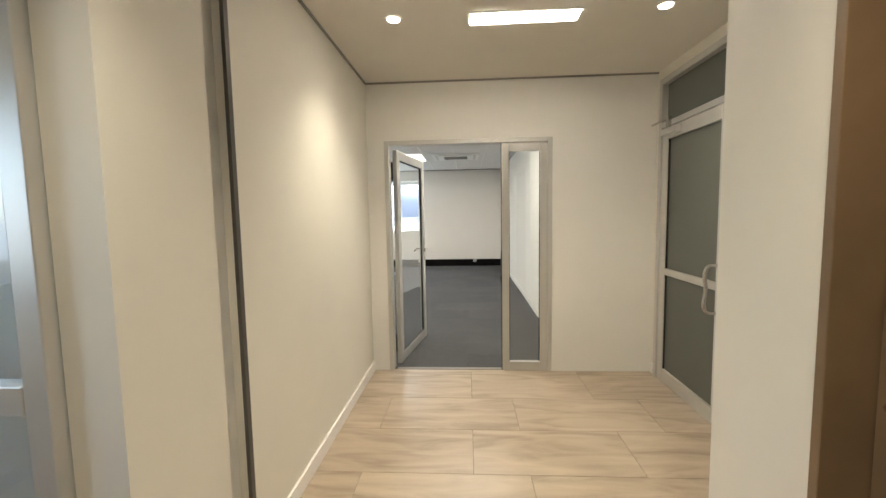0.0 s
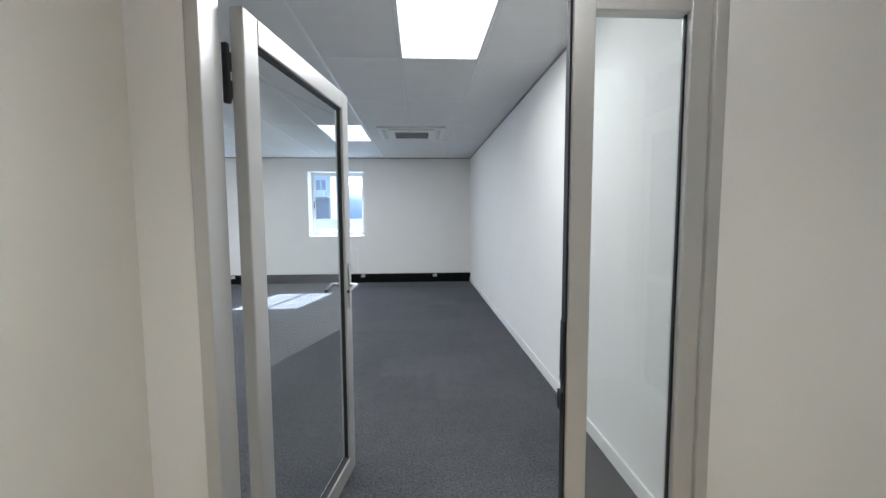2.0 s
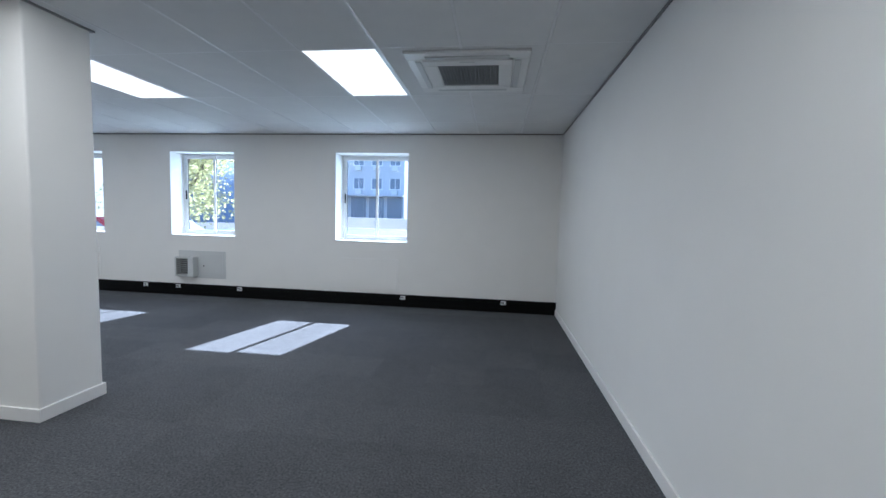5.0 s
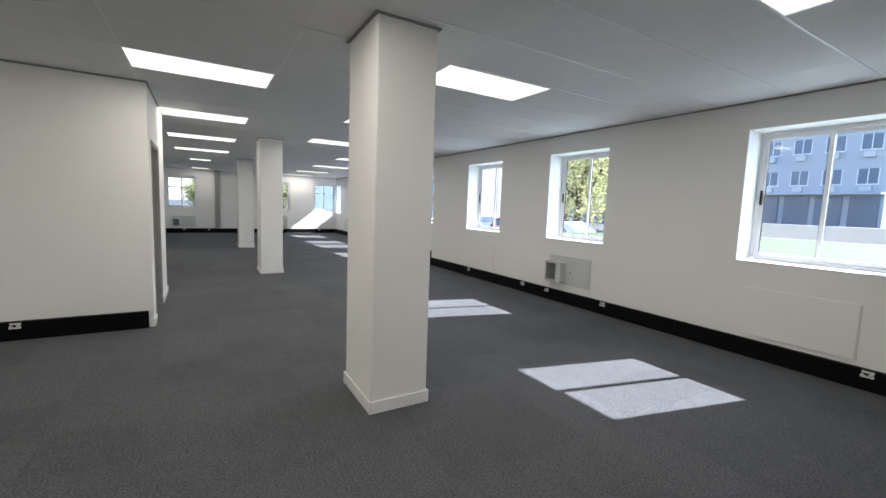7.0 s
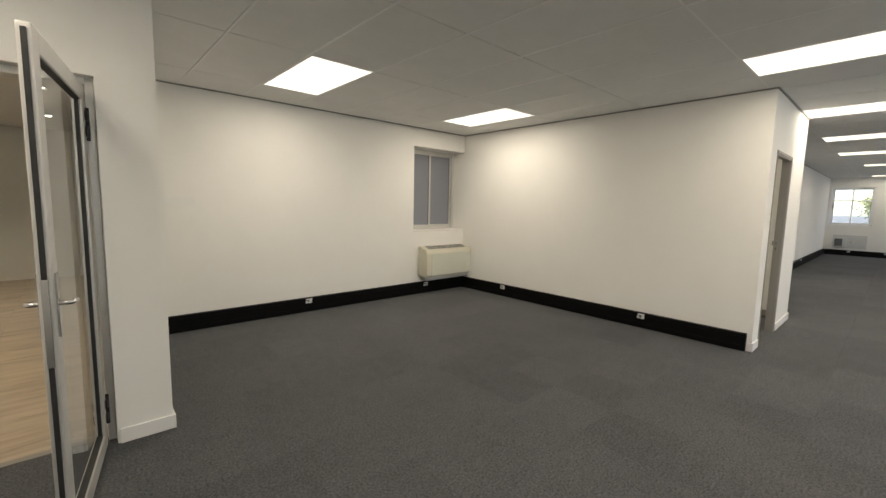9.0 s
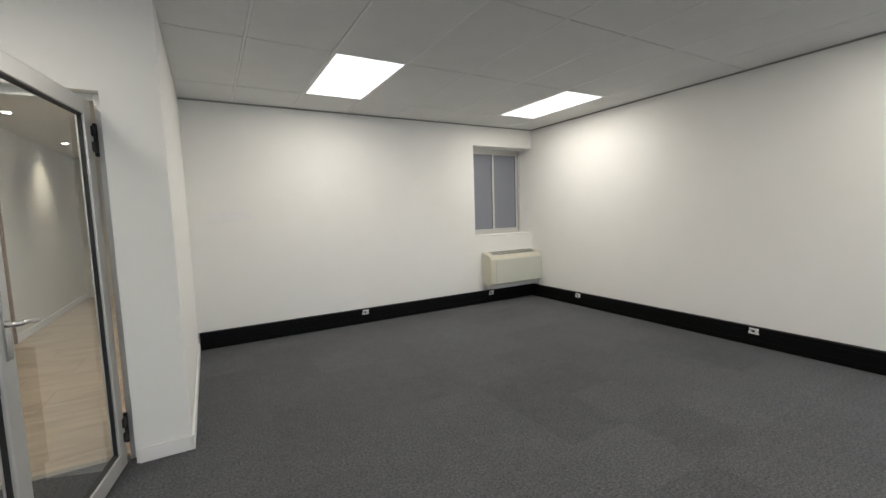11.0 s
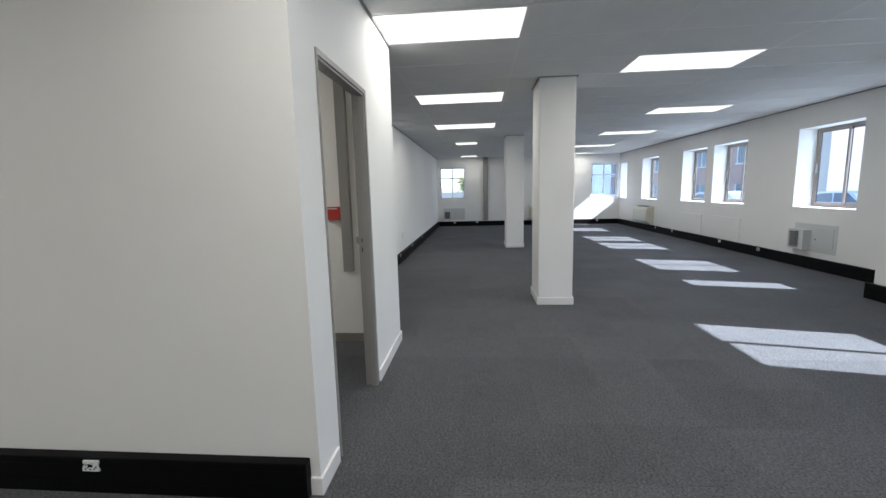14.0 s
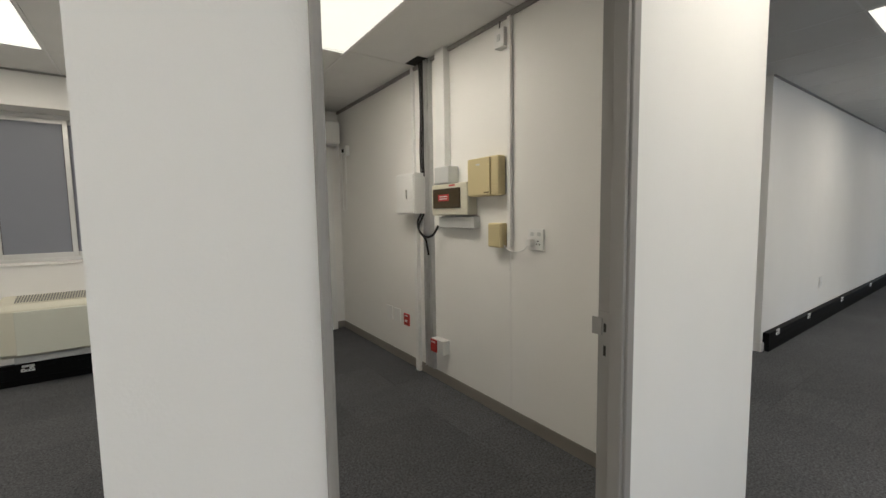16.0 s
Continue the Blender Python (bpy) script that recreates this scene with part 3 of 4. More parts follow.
# unseen lobby window and area lamp, added to throw cool daylight on the panel
window(20, -2.45, -0.4, 1.0, 90, 1.0, 1.2, depth=0.08)
sky_light(-2.40, -0.4, 1.6, 0.6, 0.7, (0, -0.4, 1.6))
for a, b in NWIN:
    sky_light((a + b) / 2, NORTH + 0.27, (SILL + HEAD) / 2, b - a - 0.1, 1.2, ((a + b) / 2, NORTH - 1, 1.7))
for a, b in RWIN:
    sky_light((a + b) / 2, RECESS + 0.27, 1.655, b - a - 0.1, 1.2, ((a + b) / 2, RECESS - 1, 1.655))
n = 0
for a, b in NWIN:
    n += 1
    window(n, (a + b) / 2, NORTH, SILL, 0, b - a, HEAD - SILL)
for i, (a, b) in enumerate(RWIN):
    n += 1
    window(n, (a + b) / 2, RECESS, 0.99, 0, b - a, 1.33, frame_mat=BRONZE if 0 < i < 5 else ALUW, panes=1 if b - a < 0.9 else 2)
for a, b in FWIN:
    n += 1
    e = window(n, FAR, (a + b) / 2, 1.05, 90, b - a, 1.31, depth=0.08)
    boxes("transom", ALUW, [(-(b - a) / 2 + 0.04, (b - a) / 2 - 0.04, 0.078, 0.13, 0.84, 0.88)], 0.003, e)
window(n + 1, (BX - 4.47) / 2, SOUTH, 1.03, 180, -4.47 - BX, 1.37, depth=0.275, frame_mat=ALU, glass=FROSTB, handle="right")
tagged(boxes("window_backing", FROSTB, [(BX - 0.1, -4.4, SOUTH - 0.56, SOUTH - 0.44, 0.9, 2.5)]), "grey wall of the light well behind the window", "wall", kind="structure")


# ---- glazed entrance: frame, sidelight and open leaf ----
ent = thing("door_1", 0.28, DOORW, 0, 0, "aluminium framed glass entrance with a fixed sidelight", "door frame", kind="structure")
fw, fy0, fy1 = 0.04, -0.010, 0.11
ox = 0.28
boxes("frame", ALU, [(-0.487 - ox, -0.487 + fw - ox, fy0, fy1, 0, 2.138), (1.024 - fw - ox, 1.024 - ox, fy0, fy1, 0, 2.138), (-0.487 + fw - ox, 1.024 - fw - ox, fy0, fy1, 2.138 - fw, 2.138)], 0.003, ent)
sx0, sx1, sy0, sy1 = 0.575 - ox, 1.024 - fw - ox, 0.002, 0.052
boxes("sidelight_frame", ALU, [(sx0, sx0 + 0.065, sy0, sy1, 0.0, 2.095), (sx1 - 0.065, sx1, sy0, sy1, 0.0, 2.095), (sx0 + 0.065, sx1 - 0.065, sy0, sy1, 0.0, 0.085), (sx0 + 0.065, sx1 - 0.065, sy0, sy1, 2.02, 2.095)], 0.004, ent)
boxes("brush_seal", RUBBER, [(sx0 - 0.006, sx0, sy0 + 0.01, sy1 - 0.01, 0.0, 2.095), (sx0 + 0.065, sx0 + 0.071, sy0 + 0.02, sy1 - 0.02, 0.085, 2.02), (sx1 - 0.071, sx1 - 0.065, sy0 + 0.02, sy1 - 0.02, 0.085, 2.02)], parent=ent)
bm = bmesh.new()
bm.faces.new([bm.verts.new(p) for p in ((sx0 + 0.06, 0.027, 0.08), (sx1 - 0.06, 0.027, 0.08), (sx1 - 0.06, 0.027, 2.03), (sx0 + 0.06, 0.027, 2.03))])
mesh_object("pane", bm, GLASS, ent)
boxes("keep", BLACKM, [(sx0 - 0.010, sx0 - 0.004, sy0 + 0.012, sy1 - 0.012, 0.93, 1.12), (sx0 - 0.014, sx0 - 0.006, sy0 + 0.012, sy1 - 0.005, 0.84, 0.90)], 0.001, ent)

leaf = thing("door_2", -0.420, 3.625, 0.008, math.degrees(math.atan2(4.580 - 3.625, -0.268 + 0.420)), "open aluminium framed glass door leaf", "door", kind="structure")
L, hh = 0.965, 2.075
boxes("stile", ALU, [(0, 0.085, -0.022, 0.022, 0, hh), (L - 0.085, L, -0.022, 0.022, 0, hh), (0.085, L - 0.085, -0.022, 0.022, 0, 0.095), (0.085, L - 0.085, -0.022, 0.022, hh - 0.085, hh)], 0.005, leaf)
boxes("gasket", RUBBER, [(0.085, 0.092, -0.009, 0.009, 0.095, hh - 0.085), (L - 0.092, L - 0.085, -0.009, 0.009, 0.095, hh - 0.085), (0.092, L - 0.092, -0.014, 0.014, hh - 0.092, hh - 0.085), (0.092, L - 0.092, -0.014, 0.014, 0.095, 0.102)], parent=leaf)
bm = bmesh.new()
bm.faces.new([bm.verts.new(p) for p in ((0.08, 0, 0.09), (L - 0.08, 0, 0.09), (L - 0.08, 0, hh - 0.08), (0.08, 0, hh - 0.08))])
mesh_object("pane", bm, GLASS, leaf)
boxes("edge_seal", RUBBER, [(L, L + 0.006, -0.008, 0.008, 0.02, hh - 0.02)], parent=leaf)
for z in (0.14, 1.80):
    boxes("hinge", BLACKM, [(-0.014, 0.03, 0.022, 0.034, z, z + 0.055), (-0.014, 0.03, 0.022, 0.034, z + 0.085, z + 0.14), (-0.026, -0.008, 0.018, 0.036, z - 0.02, z + 0.16)], 0.003, leaf)
boxes("lock_plate", STEEL, [(L - 0.06, L - 0.025, -0.030, -0.022, 0.93, 1.18), (L - 0.06, L - 0.025, 0.022, 0.030, 0.93, 1.18), (L, L + 0.007, -0.012, 0.012, 0.82, 1.16)], 0.002, leaf)
for s in (-1, 1):
    tube("handle", [(L - 0.042, s * 0.024, 1.06), (L - 0.042, s * 0.062, 1.06), (L - 0.07, s * 0.068, 1.06), (L - 0.13, s * 0.062, 1.052), (L - 0.165, s * 0.060, 1.045)], 0.0095, STEEL, leaf)
tagged(boxes("threshold", GREYP, [(-0.42, 0.98, DOORW + 0.02, DOORW + 0.07, 0.0, 0.004)], 0.001), "thin metal strip between tile and carpet", "threshold", kind="structure")

# ---- lobby: frosted double doors in the east wall ----
dd = thing("door_3", LE, 2.42, 0, 0, "closed aluminium double doors with frosted glass and a glazed top light", "door", kind="structure")
a = 0.95
boxes("frame", ALU, [(-0.03, 0.07, -a, -a + 0.05, 0, 2.56), (-0.03, 0.07, a - 0.05, a, 0, 2.56), (-0.03, 0.07, -a + 0.05, a - 0.05, 2.51, 2.56), (-0.028, 0.07, -a + 0.05, a - 0.05, 2.15, 2.195)], 0.004, dd)
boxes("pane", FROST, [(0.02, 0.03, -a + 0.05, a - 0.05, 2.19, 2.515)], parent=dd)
for s in (-1, 1):
    y0, y1 = (-a + 0.055, -0.004) if s < 0 else (0.004, a - 0.055)
    boxes("leaf_frame", ALU, [(-0.02, 0.025, y0, y0 + 0.09, 0.01, 2.145), (-0.02, 0.025, y1 - 0.09, y1, 0.01, 2.145), (-0.02, 0.025, y0 + 0.09, y1 - 0.09, 0.01, 0.12), (-0.02, 0.025, y0 + 0.09, y1 - 0.09, 2.05, 2.145), (-0.02, 0.025, y0 + 0.09, y1 - 0.09, 0.93, 0.985)], 0.004, dd)
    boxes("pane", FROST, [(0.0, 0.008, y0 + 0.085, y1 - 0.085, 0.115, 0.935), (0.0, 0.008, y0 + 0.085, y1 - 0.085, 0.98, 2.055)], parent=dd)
    boxes("gasket", RUBBER, [(-0.012, 0.0, y0 + 0.09, y0 + 0.096, 0.12, 2.05), (-0.012, 0.0, y1 - 0.096, y1 - 0.09, 0.12, 2.05)], parent=dd)
    hy = s * 0.085
    tube("pull_handle", [(-0.02, hy, 0.78), (-0.06, hy, 0.78), (-0.085, hy, 0.80), (-0.085, hy, 0.94), (-0.085, hy, 1.08), (-0.06, hy, 1.10), (-0.02, hy, 1.10)], 0.0125, STEEL, dd)
boxes("lock_cylinder", STEEL, [(-0.028, -0.02, -0.055, -0.03, 0.86, 0.91)], 0.004, dd)
boxes("closer_body", ALU, [(-0.07, -0.022, a - 0.36, a - 0.10, 2.075, 2.125)], 0.006, dd)
boxes("closer_arm", STEEL, [(-0.052, -0.034, a - 0.20, a + 0.10, 2.20, 2.212), (-0.055, -0.03, a - 0.22, a - 0.18, 2.125, 2.215)], 0.002, dd)

# lobby: glazed aluminium screen, and a thin dark strip drawn as the west wall joint's shadow
scr = thing("glass_screen", -1.6, 0.66, 0, 0, "aluminium framed glass screen with a middle rail", "glass screen", kind="structure")
boxes("frame", ALU, [(0.72, 0.79, 0, 0.05, 0, LH), (-0.85, -0.78, 0, 0.05, 0, LH), (-0.78, 0.72, 0, 0.05, 0, 0.09), (-0.78, 0.72, 0, 0.05, 2.55, LH), (-0.78, 0.72, -0.003, 0.053, 0.97, 1.05)], 0.004, scr)
bm = bmesh.new()
bm.faces.new([bm.verts.new(p) for p in ((-0.80, 0.025, 0.05), (0.74, 0.025, 0.05), (0.74, 0.025, 2.6), (-0.80, 0.025, 2.6))])
mesh_object("pane", bm, GLASS, scr)
tagged(boxes("cover_strip", STRIP, [(LW - 0.01, LW + 0.006, 1.262, 1.292, 0, LH)], 0.002), "slim dark grey vertical strip for the shadowed joint in the lobby wall", "trim", kind="structure")
wall("wall_behind_screen", "x", -2.45, LW - 0.16, 1.0, 1.1, 0, 2.9, material=CREAM, label="cream wall behind the glass screen")

# ---- server room door frame ----
sd = thing("door_4", -6.31, BY, 0, 0, "grey steel door frame of the open server room, leaf swung inwards", "door frame", kind="structure")
a = 0.435
boxes("frame", GREYP, [(-a, -a + 0.032, -0.083, 0.010, 0, 2.12), (a - 0.014, a, -0.083, 0.010, 0, 2.12), (-a + 0.032, a - 0.014, -0.083, 0.010, 2.088, 2.12)], 0.003, sd)
boxes("stop", GREYP, [(-a + 0.032, -a + 0.047, -0.038, 0.002, 0, 2.088), (a - 0.019, a - 0.014, -0.038, 0.002, 0, 2.088), (-a + 0.047, a - 0.019, -0.038, 0.002, 2.073, 2.088)], 0.002, sd)
boxes("strike_plate", GREYP, [(-a + 0.032, -a + 0.035, -0.080, -0.042, 0.96, 1.14), (-a + 0.035, -a + 0.039, -0.098, -0.066, 1.07, 1.12)], 0.0008, sd)
boxes("latch_hole", DARK, [(-a + 0.035, -a + 0.0355, -0.062, -0.054, 1.08, 1.105), (-a + 0.035, -a + 0.0355, -0.062, -0.054, 1.01, 1.04)], parent=sd)


# ---- wall fittings in the office ----
def access_panel(x0, x1, z0, z1, y):
    e = thing("access_panel", (x0 + x1) / 2, y, z0, 0, "flat white painted cover panel on the wall", "cover panel", "cover panels below windows")
    w, h = (x1 - x0) / 2, z1 - z0
    boxes("board", WALL, [(-w, w, -0.016, 0, 0, h)], 0.003, e)
    boxes("bead", SKIRT, [(-w - 0.008, w + 0.008, -0.010, 0, h, h + 0.010), (w, w + 0.010, -0.010, 0, 0, h)], 0.002, e)
    return e


def wall_heater(x, y, z, rz, w=0.34, h=0.33):
    e = thing("wall_heater", x, y, z, rz, "small grey louvred wall heater beside a white access plate", "wall heater", "wall heaters")
    boxes("case", LIGHTG, [(-w / 2, -w / 2 + 0.03, -0.13, 0, 0, h), (w / 2 - 0.10, w / 2, -0.13, 0, 0, h), (-w / 2 + 0.03, w / 2 - 0.10, -0.13, 0, 0, 0.03), (-w / 2 + 0.03, w / 2 - 0.10, -0.13, 0, h - 0.03, h), (-w / 2 + 0.03, w / 2 - 0.10, -0.03, 0, 0.03, h - 0.03)], 0.005, e)
    boxes("louvre", MESH, [(-w / 2 + 0.03, w / 2 - 0.10, -0.12, -0.08, 0.045 + 0.036 * i, 0.062 + 0.036 * i) for i in range(7)], 0.001, e)
    boxes("inside", DARK, [(-w / 2 + 0.03, w / 2 - 0.10, -0.035, -0.03, 0.03, h - 0.03)], parent=e)
    boxes("knob", LIGHTG, [(w / 2 - 0.15, w / 2 - 0.11, -0.09, -0.05, h, h + 0.018)], 0.004, e)
    boxes("plate", LIGHTG, [(-w / 2 - 0.02, w / 2 + 0.50, -0.008, 0, -0.03, h + 0.10)], 0.003, e)
    boxes("hatch", LIGHTG, [(w / 2 + 0.07, w / 2 + 0.45, -0.016, -0.008, 0.05, h + 0.05)], 0.003, e)
    boxes("hatch_lock", DARK, [(w / 2 + 0.10, w / 2 + 0.115, -0.019, -0.016, h / 2, h / 2 + 0.03)], 0.001, e)
    tube("cord", [(-w / 2 + 0.1, -0.05, 0.0), (-w / 2 + 0.05, -0.06, -0.04), (-w / 2 + 0.09, -0.06, -0.10)], 0.004, WHITEP, e)
    return e


def fan_coil(x, y, z, rz, w):
    """Old perimeter fan-coil cabinet: sloped top grille, drop front, side panels."""
    e = thing("fan_coil_unit", x, y, z, rz, "aged ivory fan coil cabinet under a window", "air conditioner", "fan coil units")
    h, d = 0.495, 0.23
    bm = bmesh.new()
    prof = [(0, 0.0), (-d + 0.03, 0.0), (-d, 0.03), (-d, h - 0.10), (-d + 0.03, h - 0.05), (-0.02, h), (0, h)]
    va = [bm.verts.new((-w / 2, p[0], p[1])) for p in prof]
    vb = [bm.verts.new((w / 2, p[0], p[1])) for p in prof]
    for i in range(len(prof)):
        j = (i + 1) % len(prof)
        bm.faces.new([va[i], va[j], vb[j], vb[i]])
    bm.faces.new(va[::-1])
    bm.faces.new(vb)
    bmesh.ops.recalc_face_normals(bm, faces=bm.faces)
    bmesh.ops.bevel(bm, geom=list(bm.edges), offset=0.006, segments=2, affect="EDGES")
    mesh_object("cabinet", bm, IVORY, e)
    boxes("front_panel", mat("ivory_front_panel", (0.60, 0.61, 0.53), 0.4, vary=0.04, scale=4), [(-w / 2 + 0.10, w / 2 - 0.03, -d - 0.008, -d + 0.002, 0.02, h - 0.105)], 0.004, e)
    bm = bmesh.new()
    k = int(w / 0.022)
    for i in range(k):
        x0 = -w / 2 + 0.10 + i * (w - 0.18) / k
        vs = [bm.verts.new(p) for p in ((x0, -d + 0.055, h - 0.038), (x0 + 0.008, -d + 0.055, h - 0.038), (x0 + 0.008, -0.045, h + 0.001), (x0, -0.045, h + 0.001))]
        bm.faces.new(vs)
        vs2 = [bm.verts.new(v.co + Vector((0, 0, 0.004))) for v in vs]
        bm.faces.new(vs2)
        for q in range(4):
            bm.faces.new([vs[q], vs[(q + 1) % 4], vs2[(q + 1) % 4], vs2[q]])
    mesh_object("top_grille", bm, MESH, e)
    boxes("lower_back", LIGHTG, [(-w / 2 + 0.06, w / 2, -0.14, 0, -0.07, 0.0)], 0.003, e)
    return e


access_panel(-2.13, -1.22, 0.235, 0.735, NORTH)
access_panel(-7.5, -6.55, 0.235, 0.735, NORTH)
access_panel(-13.95, -13.0, 0.235, 0.70, RECESS)
access_panel(-15.5, -14.5, 0.235, 0.70, RECESS)
wall_heater(-4.83, NORTH, 0.325, 0)
wall_heater(-11.30, RECESS, 0.31, 0)
wall_heater(FAR, 5.35, 0.28, 90)
fan_coil(-17.85, RECESS, 0.30, 0, 1.15)
fan_coil(FAR, 9.15, 0.30, 90, 1.1)
fan_coil(-5.09, SOUTH, 0.285, 180, 1.02)
tagged(boxes("riser_duct", GREYP, [(FAR, FAR + 0.09, 6.76, 6.95, 0.215, H)], 0.004), "grey vertical duct on the far wall", "duct", kind="structure")
tagged(boxes("blank_plate", WHITEP, [(-1.06, -0.96, SOUTH, SOUTH + 0.008, 1.40, 1.50), (-1.22, -1.06, SOUTH, SOUTH + 0.010, 1.40, 1.50), (-1.38, -1.22, SOUTH, SOUTH + 0.008, 1.40, 1.50)], 0.002), "row of white blank wall plates", "wall plate")
tagged(boxes("wall_socket", WHITEP, [(-12.6, -12.48, BACK, BACK + 0.010, 0.42, 0.56), (-12.575, -12.55, BACK + 0.01, BACK + 0.014, 0.46, 0.50), (-12.53, -12.505, BACK + 0.01, BACK + 0.014, 0.46, 0.50)], 0.002), "white wall socket plate", "wall socket")

# cassette air conditioner
ac = thing("cassette_air_conditioner", 0.03, 8.68, H, 0, "white ceiling cassette air conditioner with a mesh intake", "air conditioner")
boxes("panel", WHITEP, [(-0.49, 0.49, -0.49, -0.36, -0.022, -0.001), (-0.49, 0.49, 0.36, 0.49, -0.022, -0.001), (-0.49, -0.36, -0.36, 0.36, -0.022, -0.001), (0.36, 0.49, -0.36, 0.36, -0.022, -0.001)], 0.006, ac)
boxes("flap", LIGHTG, [(-0.33, 0.33, -0.425, -0.375, -0.032, -0.020), (-0.33, 0.33, 0.375, 0.425, -0.032, -0.020), (-0.425, -0.375, -0.33, 0.33, -0.032, -0.020), (0.375, 0.425, -0.33, 0.33, -0.032, -0.020)], 0.005, ac)
boxes("intake_frame", WHITEP, [(-0.36, 0.36, -0.36, -0.25, -0.036, -0.004), (-0.36, 0.36, 0.25, 0.36, -0.036, -0.004), (-0.36, -0.25, -0.25, 0.25, -0.036, -0.004), (0.25, 0.36, -0.25, 0.25, -0.036, -0.004)], 0.008, ac)
boxes("filter", DARK, [(-0.25, 0.25, -0.25, 0.25, -0.014, -0.008)], parent=ac)
boxes("intake_grille", MESH, [(-0.25 + 0.025 * i, -0.25 + 0.025 * i + 0.008, -0.25, 0.25, -0.030, -0.018) for i in range(20)] + [(-0.25, 0.25, -0.25 + 0.025 * i, -0.25 + 0.025 * i + 0.008, -0.029, -0.019) for i in range(20)], parent=ac)
boxes("badge", LIGHTG, [(-0.06, 0.06, -0.345, -0.325, -0.038, -0.036)], 0.0008, ac)


# ---- server room fittings on its west wall ----
W = BW + 0.05


def wbox(name, material, dims, bevel=0.004, parent=None):
    """Boxes on the west wall: (y0, y1, depth0, depth1, z0, z1)."""
    return boxes(name, material, [(W + d[2], W + d[3], d[0], d[1], d[4], d[5]) for d in dims], bevel, parent)


def fitting(name, label, category, group=""):
    return tagged(new(name), label, category, group)


tagged(wbox("wall_joint", SKIRT, [(4.405, 4.413, 0.0, 0.003, 0.085, H)], 0.0), "fine joint between wall boards", "trim", kind="structure")
tagged(wbox("wall_head_trim", GREYP, [(SOUTH, BY - 0.11, 0.0, 0.02, H - 0.03, H)], 0.002), "grey metal head trim along the server room wall", "trim", kind="structure")
cab = fitting("data_cabinet", "small white steel wall cabinet with a lock", "cabinet")
wbox("body", WHITEP, [(3.10, 3.40, 0.0, 0.13, 1.43, 1.78)], 0.006, cab)
wbox("door", WHITEP, [(3.11, 3.39, 0.13, 0.14, 1.44, 1.77)], 0.004, cab)
wbox("lock", STEEL, [(3.28, 3.30, 0.14, 0.146, 1.56, 1.64)], 0.002, cab)
iso = fitting("isolator_switch", "light grey isolator box with a red rotary knob", "isolator")
wbox("body", LIGHTG, [(3.66, 3.85, 0.0, 0.10, 1.66, 1.79)], 0.008, iso)
wbox("knob", RED, [(3.63, 3.66, 0.03, 0.06, 1.70, 1.74)], 0.008, iso)
db = fitting("distribution_board", "ivory distribution board with a smoked cover and red label", "distribution board")
wbox("body", IVORY, [(3.62, 4.07, 0.0, 0.10, 1.415, 1.655)], 0.010, db)
wbox("cover", DARKP, [(3.65, 4.00, 0.10, 0.112, 1.47, 1.62)], 0.006, db)
wbox("label", RED, [(3.73, 3.87, 0.112, 0.114, 1.525, 1.575)], 0.0, db)
wbox("print", WHITEP, [(3.75, 3.85, 0.114, 0.115, 1.555, 1.562), (3.75, 3.85, 0.114, 0.115, 1.538, 1.545)], 0.0, db)
wbox("tag", RED, [(3.86, 3.93, 0.10, 0.104, 1.633, 1.645)], 0.001, db)
wbox("trunking_tray", LIGHTG, [(3.66, 4.10, 0.0, 0.06, 1.32, 1.405)], 0.004, db)
pbx = fitting("telephone_exchange", "yellowed plastic telephone exchange box", "telephone exchange")
wbox("body", YELLOWED, [(4.06, 4.37, 0.0, 0.075, 1.545, 1.81)], 0.014, pbx)
wbox("front", YELLOWED, [(4.065, 4.30, 0.075, 0.087, 1.55, 1.805)], 0.008, pbx)
wbox("badge", LIGHTG, [(4.16, 4.20, 0.087, 0.089, 1.755, 1.767)], 0.001, pbx)
wbox("print", DARKP, [(4.24, 4.29, 0.087, 0.0875, 1.565, 1.572)], 0.0, pbx)
jb = fitting("junction_box", "small yellowed plastic junction box", "junction box")
wbox("body", YELLOWED, [(4.25, 4.38, 0.0, 0.06, 1.195, 1.36)], 0.010, jb)
wbox("lid", YELLOWED, [(4.258, 4.372, 0.06, 0.066, 1.203, 1.352)], 0.005, jb)
con = fitting("conduit", "thin white conduit running up to the ceiling", "conduit", "server room conduits")
wbox("pipe", WHITEP, [(4.405, 4.435, 0.003, 0.028, 1.20, H - 0.03)], 0.005, con)
cs = fitting("ceiling_height_switch", "small white switch box below the ceiling", "switch")
wbox("body", WHITEP, [(4.31, 4.40, 0.0, 0.05, 2.49, 2.61)], 0.005, cs)
wbox("rocker", LIGHTG, [(4.34, 4.37, 0.05, 0.055, 2.53, 2.57)], 0.002, cs)
tube("wire", [(W + 0.02, 4.33, 2.61), (W + 0.015, 4.33, 2.66), (W + 0.01, 4.33, 2.69)], 0.004, DARK, cs)
so = fitting("wall_socket", "white double wall socket with a plug in it", "wall socket")
wbox("plate", WHITEP, [(4.575, 4.70, 0.0, 0.012, 1.19, 1.325)], 0.003, so)
for y in (4.60, 4.655):
    wbox("rocker", LIGHTG, [(y, y + 0.025, 0.012, 0.018, 1.28, 1.305)], 0.002, so)
wbox("pin_hole", DARK, [(4.645, 4.653, 0.012, 0.013, 1.225, 1.235), (4.665, 4.673, 0.012, 0.013, 1.225, 1.235), (4.655, 4.663, 0.012, 0.013, 1.245, 1.253)], 0.0, so)
wbox("plug", WHITEP, [(4.585, 4.63, 0.012, 0.05, 1.215, 1.265)], 0.010, so)
